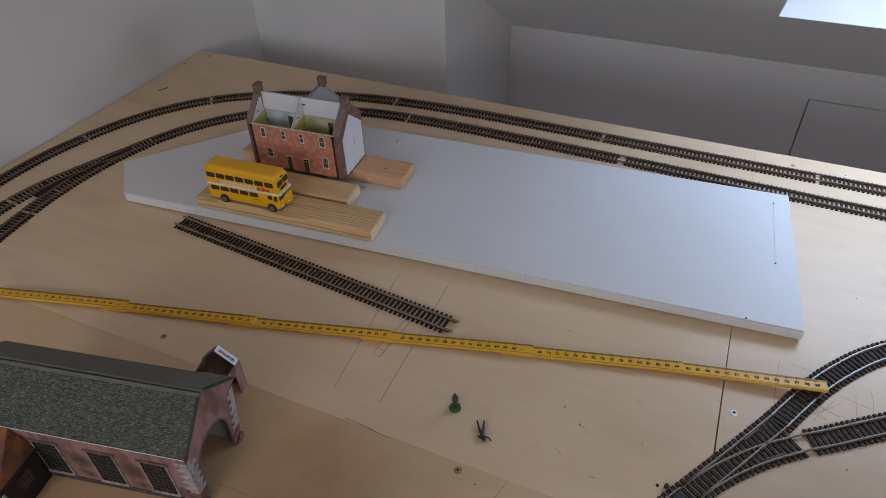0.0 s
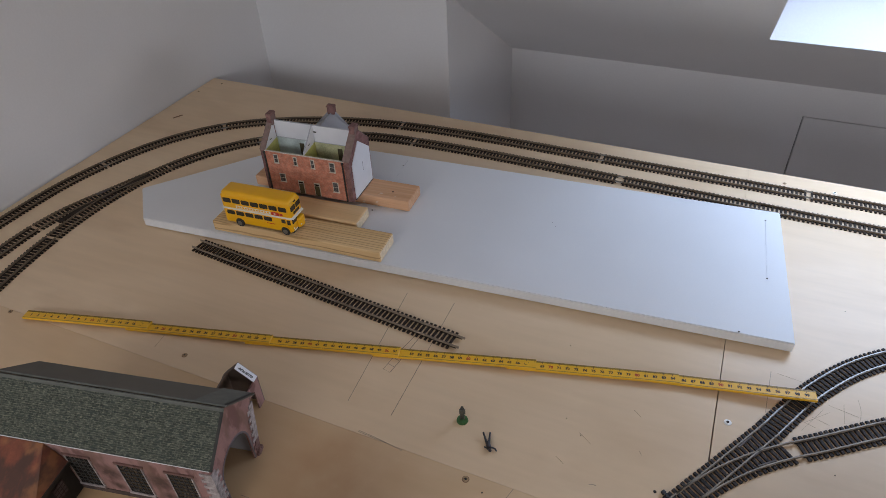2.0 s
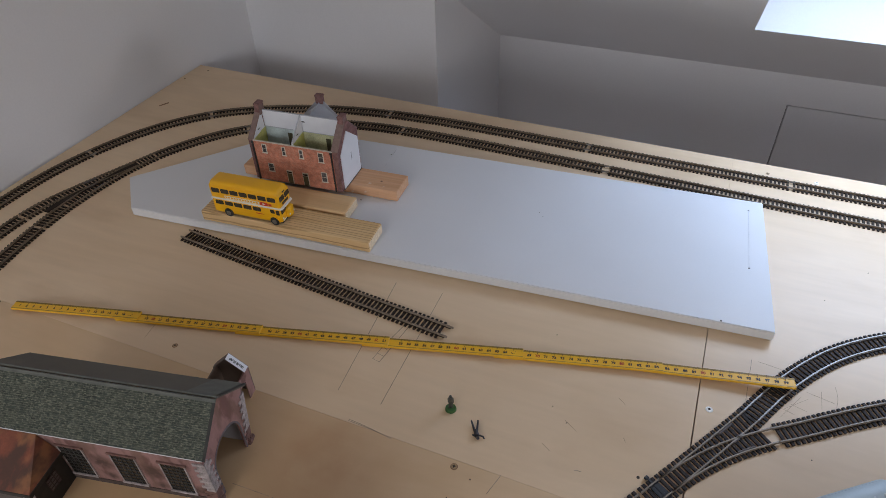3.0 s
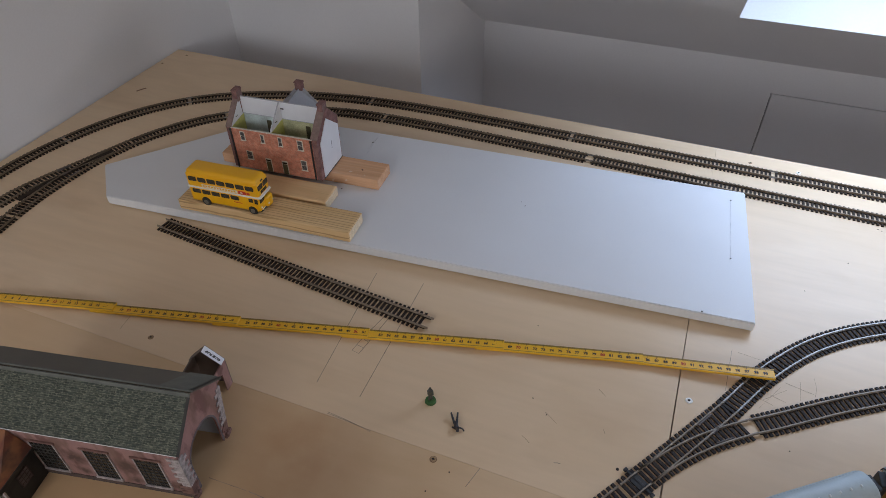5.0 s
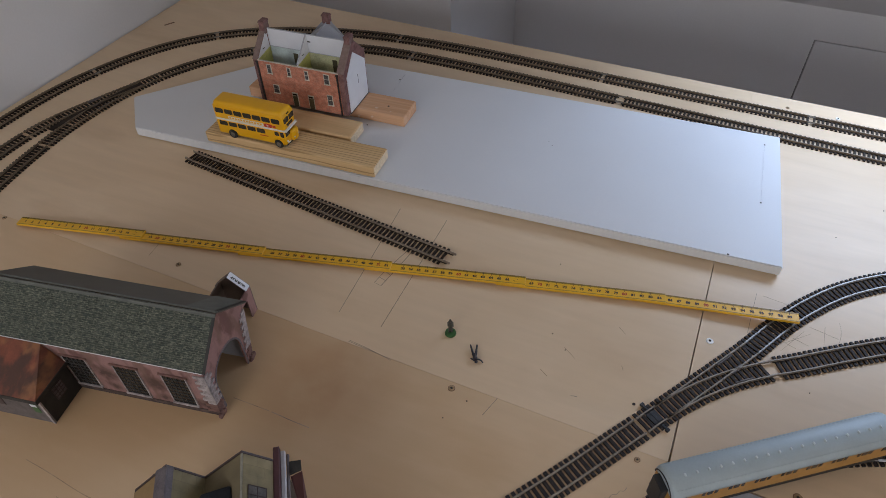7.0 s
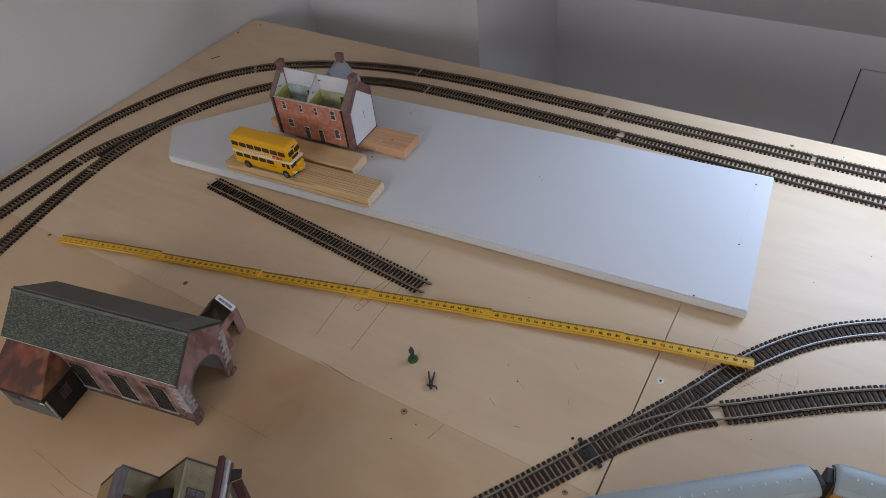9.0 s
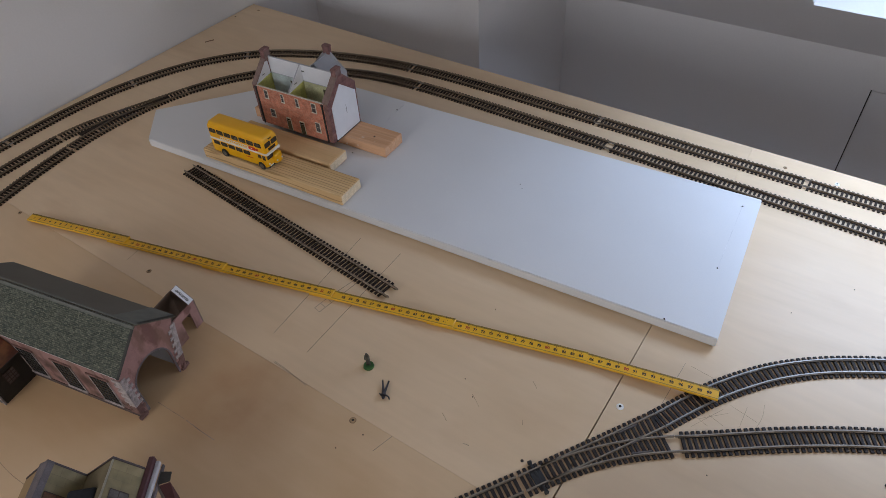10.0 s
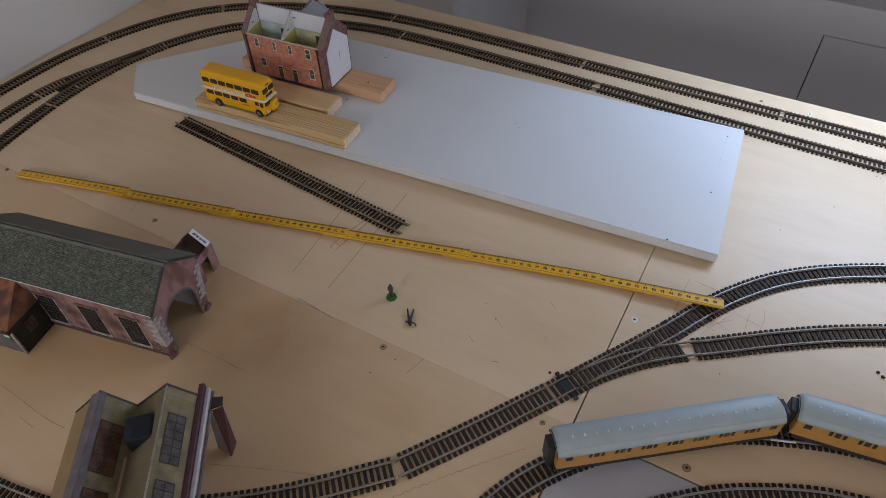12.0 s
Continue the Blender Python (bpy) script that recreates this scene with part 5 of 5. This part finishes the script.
def engine_shed():
    sh = thing("card_engine_shed", "pink card model engine shed with green slate roof", "model shed", SHED[0], SHED[1], 0, SHED[2])
    L, D, EV, RG, T = 0.249, 0.0885, 0.0775, 0.114, 0.002
    mid = D / 2 - 0.001
    DF = 0.0755        # the back wall leans: its foot stands in under the eaves
    part("front_wall", cube(-L, 0, 0, T, 0, EV), PINK_SIDE, sh, "blotched pink rendered wall with brown damp stains")
    part("back_wall", slab([(-L, DF - T, 0), (-L, DF, 0), (-L, D, EV), (-L, D - T, EV)], (L, 0, 0)), CARD_BROWN, sh)
    part("inner_face", slab([(-L + T, DF - T - 0.0008, 0), (-L + T, DF - T - 0.0001, 0), (-L + T, D - T - 0.0008, EV - 0.004), (-L + T, D - T - 0.0015, EV - 0.004)], (L - 2 * T, 0, 0)), CARD_GREY, sh, "pale grey inside wall")
    for x in (-L, 0.0):
        end = x == 0.0
        aw, spring, am = 0.0265, 0.036, DF / 2 + 0.001
        arch = [(am + aw * math.cos(radians(a)), spring + aw * math.sin(radians(a))) for a in range(0, 181, 12)]
        loop = [(am + aw, 0)] + arch + [(am - aw, 0)]
        pts = [(DF, 0), (D, EV), (mid, RG), (0, EV), (0, 0)]
        poly = [(x, y, z) for y, z in (pts + loop[::-1])]
        part("gable_wall", slab(poly, (-T if end else T, 0, 0)), PINK, sh, "pink gable with arched opening")
        ring = bmesh.new()
        xs = 0.0004 if end else -0.0004
        rr = [(am + (aw + 0.0021) * math.cos(radians(a)), spring + (aw + 0.0021) * math.sin(radians(a))) for a in range(0, 181, 12)]
        outer_r = [(am + aw + 0.0021, 0)] + rr + [(am - aw - 0.0032, 0)]
        for p, q, r, s in zip(loop, loop[1:], outer_r[1:], outer_r):
            prism(ring, [(x, *p), (x, *q), (x, *r), (x, *s)], (xs, 0, 0))
        part("arch_band", ring, MAUVE, sh, "mauve arch band")
    # roof
    ov = 0.0012
    for side, m, lab in ((-1, SLATE, "green slate printed slope"), (1, ROOF_BACK, "dark brown card slope")):
        y_e = -ov if side < 0 else D + ov
        run = mid if side < 0 else D - mid
        z_e = EV - ov * (RG - EV) / run
        ang = math.degrees(math.atan2(RG - EV, run))
        ln = math.hypot(run + ov, RG - z_e)
        bm = cube(-L - 0.002, 0.0045, 0, ln, 0.0002, 0.0014)
        at = pose(0, y_e, z_e, ang, 0, 0) if side < 0 else pose(0, y_e, z_e, 180 - ang, 0, 0) @ pose(0, 0, -0.0016)
        part("roof_slope", bm, m, sh, lab, at=at)
        zr = 0.0015 if side < 0 else -0.0008
        part("ridge_strip", cube(-L - 0.002, 0.0048, ln - 0.0034, ln, zr, zr + 0.0011), RIDGE_C, sh, "grey-green ridge strip", at=at)
        part("verge_strip", cube(0.0022, 0.0050, 0, ln - 0.0036, zr, zr + 0.0007), ANNEX_DARK, sh, "dark verge strip", at=at)
        if side > 0:
            part("verge_patch", cube(-0.030, 0.0008, 0, ln - 0.0036, zr, zr + 0.0004), RIDGE_C, sh, at=at)
    part("eaves_strip", cube(-L, 0, -0.0010, 0.0, EV - 0.0034, EV - 0.0016), CARD, sh, "white card edge under the eaves")
    part("plinth", cube(-L, 0.0, -0.0008, 0, 0, 0.0065), PLINTH, sh, "crumbled dark brown plinth")
    for u in (-0.1480, -0.0900, -0.0360):
        w = 0.0255
        win = part("window", cube(u - w / 2, u + w / 2, -0.0006, 0.0, 0.012, 0.0590), GLASS_DARK, sh, "dark small-paned window")
        for i in range(6):
            x = u - w / 2 + i * w / 5
            part("glazing_bar", cube(x - 0.0004, x + 0.0004, -0.0010, -0.0005, 0.012, 0.0590), ANNEX_DARK, win)
        for i in range(9):
            z = 0.012 + i * 0.0470 / 8
            part("glazing_bar", cube(u - w / 2, u + w / 2, -0.0012, -0.0006, z - 0.0004, z + 0.0004), ANNEX_DARK, win)
        for x in (u - w / 2 - 0.0014, u + w / 2):
            part("jamb", cube(x, x + 0.0014, -0.0013, 0, 0.012, 0.0590), QUOIN, win)
        part("lintel", cube(u - w / 2 - 0.003, u + w / 2 + 0.003, -0.0016, 0, 0.0590, 0.0615), QUOIN_D, win)
        part("sill", cube(u - w / 2 - 0.002, u + w / 2 + 0.002, -0.0022, 0, 0.0092, 0.0120), QUOIN, win)
    # toothed quoins at the arch end, crumbled brown at the foot
    def lean(z):
        return DF + (D - DF) * z / EV
    for i in range(13):
        z = 0.0065 + i * 0.0048
        long = 0.0105 if i % 2 else 0.0065
        m = QUOIN if i > 2 else QUOIN_D
        part("quoin", cube(0.0001, 0.0012, -0.0009, long, z, z + 0.0044), m, sh)
        part("quoin", cube(-(0.0165 - long) - 0.002, 0.0012, -0.0012, -0.0001, z, z + 0.0044), m, sh)
        part("quoin", slab([(0.0001, lean(z) - long, z), (0.0001, lean(z) + 0.0009, z), (0.0001, lean(z + 0.0044) + 0.0009, z + 0.0044), (0.0001, lean(z + 0.0044) - long, z + 0.0044)], (0.0011, 0, 0)), m, sh)
    # crumbled brown stones at the feet
    for y0, toward in ((0.0, -1), (DF, 1)):
        foot = bmesh.new()
        for i, (a, b, h, d) in enumerate(((0.0, 0.0042, 0.0040, 0.0022), (0.0034, 0.0066, 0.0062, 0.0026), (0.0005, 0.0034, 0.0085, 0.0016), (0.0062, 0.0085, 0.0034, 0.0018), (-0.0035, 0.0004, 0.0052, 0.0019))):
            ya, yb = sorted((y0 - toward * a, y0 - toward * b))
            box(foot, -0.0005, 0.0012 + d, ya + toward * 0.001, yb + toward * 0.001, 0, h, 0.0006)
        part("crumbled_foot", foot, QUOIN_D, sh, "brown crumbled stones at the foot")
    return sh


engine_shed()


def shed_annex():
    an = thing("card_lean_to", "card lean-to with rusty red roof against the shed", "model lean-to", SHED[0], SHED[1], 0, SHED[2])
    x0, x1, y0 = -0.242, -0.1640, -0.0455
    zw, ze = 0.0715, 0.0475
    xh, yo, xo, eo = x1 - 0.014, y0 - 0.004, x1 + 0.003, ze - 0.001
    part("end_wall", cube(x1 - 0.002, x1, y0 + 0.002, -0.001, 0, ze), ANNEX_DARK, an, "dark weathered end wall")
    part("end_wall", slab([(x0, -0.001, 0), (x0, -0.001, zw), (x0, y0 + 0.002, ze), (x0, y0 + 0.002, 0)], (0.002, 0, 0)), ANNEX_DARK, an)
    part("front_wall", cube(x0 + 0.002, x1 - 0.002, y0, y0 + 0.002, 0, ze), ANNEX_GREY, an, "grey weathered front wall")
    part("corner_edge", cube(x1 - 0.0025, x1 + 0.0004, y0 - 0.0006, y0 + 0.0012, 0, ze), QUOIN, an, "pale card corner fold")
    part("roof_slope", slab([(x0 - 0.003, -0.001, zw), (xh, -0.001, zw), (xo, yo, eo), (x0 - 0.003, yo, eo)], (0, 0, 0.0018)), RUST, an, "streaked rusty roof slope")
    part("hip_slope", slab([(xh, -0.001, zw), (xo, -0.001, eo), (xo, yo, eo)], (0, 0, 0.0018)), RUST, an, "rusty hipped end")
    part("fascia", cube(xo, xo + 0.0008, yo, -0.001, eo - 0.0035, eo + 0.0018), ANNEX_DARK, an)
    part("fascia", cube(x0 - 0.003, xo + 0.0008, yo - 0.0008, yo, eo - 0.0035, eo + 0.0018), ANNEX_DARK, an)
    win = part("window", cube(x1, x1 + 0.0006, -0.029, -0.015, 0.019, 0.037), ANNEX_GREY, an, "small grey window")
    for i in range(4):
        y = -0.029 + i * 0.014 / 3
        part("glazing_bar", cube(x1 + 0.0006, x1 + 0.0010, y - 0.0004, y + 0.0004, 0.019, 0.037), BAR, win)
    for i in range(5):
        z = 0.019 + i * 0.018 / 4
        part("glazing_bar", cube(x1 + 0.0006, x1 + 0.0012, -0.029, -0.015, z - 0.0003, z + 0.0003), BAR, win)
    part("poster", cube(x1 - 0.014, x1 - 0.007, y0 - 0.0006, y0, 0.018, 0.034), GREEN, an, "small green and white notice")
    part("poster_strip", cube(x1 - 0.014, x1 - 0.007, y0 - 0.0010, y0 - 0.0006, 0.029, 0.033), CARD, an)
    part("notice", cube(x0 + 0.012, x0 + 0.030, y0 - 0.0006, y0, 0.020, 0.036), BAR, an)
    return an


shed_annex()


def shed_porch():
    po = thing("card_porch", "open brown card porch with a white glue flap", "model porch", SHED[0], SHED[1], 0, SHED[2])
    x0, x1, y0, y1, ev, rg = -0.0610, -0.0230, 0.090, 0.1395, 0.042, 0.061
    xm = (x0 + x1) / 2
    part("end_wall", slab([(x0, y1, 0), (x0, y1, ev), (xm, y1, rg), (x1, y1, ev), (x1, y1, 0)], (0, 0.0015, 0)), CARD_BROWN, po, "brown card gabled end")
    wall = bmesh.new()
    box(wall, x1 - 0.0015, x1, y0, y0 + 0.022, 0, ev)
    box(wall, x1 - 0.0015, x1, y0 + 0.038, y1, 0, ev)
    box(wall, x1 - 0.0015, x1, y0 + 0.022, y0 + 0.038, 0.030, ev)
    part("side_wall", wall, PINK, po, "pink side wall with a doorway")
    wall = bmesh.new()
    box(wall, x0, x0 + 0.0015, y0, y0 + 0.012, 0, ev)
    box(wall, x0, x0 + 0.0015, y0 + 0.028, y1, 0, ev)
    box(wall, x0, x0 + 0.0015, y0 + 0.012, y0 + 0.028, 0.028, ev)
    part("side_wall", wall, CARD_BROWN, po)
    ang = math.degrees(math.atan2(rg - ev, x1 - xm))
    ln = math.hypot(rg - ev, x1 - xm)
    fl = part("glue_flap", cube(0, ln, -0.0085, 0.0005, 0, 0.0008), CARD, po, "white card glue flap", at=pose(xm, y1, rg, 0, ang, 0))
    numeral("GLUE FLAP", ln / 2, -0.0045, 0.0009, 0.0040, INK_BLACK, fl).matrix_basis = pose(ln / 2, -0.0045, 0.0009, 0, 0, 180)
    part("flap", cube(0, ln * 1.15, -0.006, 0.0005, 0, 0.0008), CARD_BROWN, po, at=pose(xm, y1, rg, 0, 180 - ang, 0))
    return po


shed_porch()


# ---- twin-roofed card station building ----
def twin_building():
    tb = thing("card_station", "yellow stone card model building with twin roofs", "model building", 0.4985, -0.2245, 0, 35.5)
    LEN, zr, ze = 0.21, 0.1085, 0.0785
    uL, uV, u2, uR = -0.0340, 0.0225, 0.0592, 0.0797
    zR = 0.0860
    def slope(name, ua, za, ub, zb, m, lab, t=0.0014):
        ang = math.degrees(math.atan2(zb - za, ub - ua))
        ln = math.hypot(ub - ua, zb - za)
        # surface frame: x runs up the slope, y along the building
        return part(name, cube(0, ln, -LEN, 0, 0, t), m, tb, lab, at=pose(ua, 0, za, 0, -ang, 0)), ln
    s, ln = slope("roof_slope", uL, ze, 0, zr, STONE_L, "buff card roof slope")
    s, ln = slope("roof_slope", 0, zr, uV, ze, STONE, "yellow stone printed slope with glazing")
    for k in range(3):
        y = -0.022 - k * 0.062
        sky_light(s, ln * 0.15, ln * 0.74, y - 0.003, 0.047, PANE_RUST)
    part("ridge_cap", cube(-0.006, 0.006, -LEN, 0.001, -0.001, 0.0016), MAUVE, tb, "mauve ridge cap", at=pose(-0.0035, 0, zr - 0.001, 0, -30, 0))
    part("ridge_cap", cube(0, 0.005, -LEN, 0.001, -0.001, 0.0016), MAUVE, tb, at=pose(0.0005, 0, zr + 0.0015, 0, 50, 0))
    slope("roof_slope", uV, ze, u2, zr, STONE_INNER, "olive brown inner slope")
    s, ln = slope("roof_slope", u2, zr, uR, zR, STONE, "yellow stone printed slope with glazing")
    for k in range(3):
        y = -0.022 - k * 0.062
        sky_light(s, ln * 0.16, ln * 0.72, y - 0.004, 0.046, PANE_GREY)
    part("ridge_edge", cube(u2 - 0.0008, u2 + 0.0008, -LEN, 0, zr, zr + 0.0018), RIDGE_FOLD, tb, "pale card ridge fold")
    part("valley_strip", cube(uV - 0.0024, uV + 0.0020, -LEN, -0.052, ze + 0.0006, ze + 0.0034), TAN, tb, "tan card valley strip")
    part("gable", slab([(uL, 0, 0), (uL, 0, ze + 0.003), (0, 0, zr + 0.0032), (uV, 0, ze + 0.003), (uV, 0, 0)], (0, 0.0018, 0)), BAR, tb, "card gable with dark edge")
    part("gable", slab([(uV, 0, 0), (uV, 0, ze + 0.003), (u2, 0, zr + 0.0032), (uR, 0, zR + 0.003), (uR, 0, zR - 0.012), (u2, 0, 0)], (0, 0.0018, 0)), BAR, tb)
    part("side_wall", cube(uL, uL + 0.002, -LEN, 0, 0, ze), STONE_L, tb)
    part("side_wall", cube(u2 - 0.002, u2, -LEN, 0, 0, zR - 0.004), ZINC, tb)
    part("front_wall", cube(uL + 0.002, u2 - 0.002, -LEN, -LEN + 0.002, 0, ze - 0.002), STONE_L, tb)
    # canopy along the side
    part("canopy_beam", cube(uR + 0.0002, uR + 0.0055, -LEN, 0.013, zR - 0.004, zR + 0.0025, 0.0005), MAROON, tb, "maroon card canopy beam")
    part("canopy_gutter", cube(uR + 0.0056, uR + 0.0095, -LEN, 0.011, zR - 0.007, zR - 0.0022, 0.0006), ZINC, tb, "pale grey folded gutter")
    part("canopy_gutter", cube(uR + 0.0096, uR + 0.0118, -LEN, 0.010, zR - 0.011, zR - 0.0075, 0.0005), MAUVE, tb)
    part("end_screen", slab([(0.0907, -0.0192, 0.0), (0.0939, -0.0043, 0.0), (0.1008, -0.0083, 0.078), (0.0923, -0.0113, 0.078)], (0.0014, 0, 0.0004)), MAROON, tb, "maroon card end screen")
    part("end_screen_top", slab([(uR + 0.0120, -0.0105, 0.0784), (0.1018, -0.0078, 0.0784), (0.1018, 0.0005, 0.0800), (uR + 0.0120, 0.0010, 0.0800)], (0, 0, 0.0012)), ANNEX_DARK, tb, "dark folded top of the screen")
    part("end_panel", slab([(0.0768, -0.0079, 0.0), (0.0903, -0.0173, 0.0), (0.0918, -0.0118, 0.070), (0.0848, -0.0058, 0.070)], (0, 0.0012, 0)), TAN_GREY, tb, "grey card inside the screen")
    part("chimney_tank", cube(-0.0125, 0.0125, -0.0125, 0.0125, 0, 0.0245, 0.0030, 3), TANK, tb, "black cube water tank", at=pose(uV + 0.0165, -0.036, ze + 0.002, 0, 0, 8))
    return tb


def sky_light(parent, xa, xb, y, ln, m):
    win = part("roof_light", cube(xa, xb, y - ln, y, 0.0014, 0.0019), m, parent, "glazed roof light")
    for i in range(3):
        x = xa + (xb - xa) * i / 2
        part("glazing_bar", cube(x - 0.0003, x + 0.0003, y - ln, y, 0.0019, 0.0023), BAR_FINE, win)
    for i in range(7):
        yy = y - ln * i / 6
        part("glazing_bar", cube(xa, xb, yy - 0.0003, yy + 0.0003, 0.0019, 0.0023), BAR_FINE, win)


twin_building()


# ---- two model figures, plain shapes ----
def blob(bm, a, b, r0, r1, n=8):
    a, b = Vector(a), Vector(b)
    d = b - a
    out = bmesh.ops.create_cone(bm, cap_ends=True, segments=n, radius1=r0, radius2=r1, depth=d.length)
    bmesh.ops.transform(bm, matrix=Matrix.Translation((a + b) / 2) @ d.to_track_quat("Z", "Y").to_matrix().to_4x4(), verts=out["verts"])


def figure_shape(bm):
    blob(bm, (-0.0018, 0, 0.0), (-0.0014, 0, 0.011), 0.0016, 0.0019)
    blob(bm, (0.0020, 0.0008, 0.0), (0.0014, 0, 0.011), 0.0016, 0.0019)
    blob(bm, (0, 0, 0.0105), (0, 0, 0.0185), 0.0030, 0.0036)
    blob(bm, (0.0034, 0, 0.018), (0.0040, -0.0028, 0.0125), 0.0013, 0.0011)
    blob(bm, (-0.0034, 0, 0.018), (-0.0030, -0.0030, 0.0130), 0.0013, 0.0011)
    out = bmesh.ops.create_icosphere(bm, subdivisions=2, radius=0.0021)
    bmesh.ops.translate(bm, verts=out["verts"], vec=(0, 0, 0.0212))
    return bm


bm = figure_shape(bmesh.new())
bmesh.ops.scale(bm, verts=bm.verts, vec=(0.74, 0.74, 0.96))
bmesh.ops.translate(bm, verts=bm.verts, vec=(0, 0, 0.0026))
n_fig = len(bm.faces)
disc(bm, 0, 0, 0, 0.0026, 0.0066, 0.0060, 24)
me = mesh_of("model_figure", bm, [FIG, GREEN])
for i, p in enumerate(me.polygons):
    p.material_index = 0 if i < n_fig else 1
tagged(new("model_figure", me), "small olive painted figure standing on a green disc", "figurine").matrix_basis = pose(0.6175, 0.0655, 0.0002, 0, 0, 20)
bm = bmesh.new()
blob(bm, (0.0012, 0, 0.0008), (0.0044, 0.0118, 0.0034), 0.0014, 0.0009)
blob(bm, (-0.0012, 0, 0.0008), (-0.0030, 0.0125, 0.0040), 0.0014, 0.0009)
blob(bm, (0, 0.001, 0.0012), (0, -0.0072, 0.0022), 0.0022, 0.0028)
blob(bm, (0.0026, -0.0065, 0.0022), (0.0062, -0.0080, 0.0014), 0.0010, 0.0008)
blob(bm, (0.0062, -0.0080, 0.0014), (0.0075, -0.0112, 0.0010), 0.0009, 0.0008)
blob(bm, (-0.0026, -0.0065, 0.0022), (-0.0046, -0.0040, 0.0012), 0.0010, 0.0008)
out = bmesh.ops.create_icosphere(bm, subdivisions=2, radius=0.0019)
bmesh.ops.translate(bm, verts=out["verts"], vec=(0.0004, -0.0098, 0.0022))
solo("model_figure", bm, FIG_D, "small dark painted figure lying on its back", "figurine", at=pose(0.6545, 0.0475, 0.0004, 0, 0, 30))
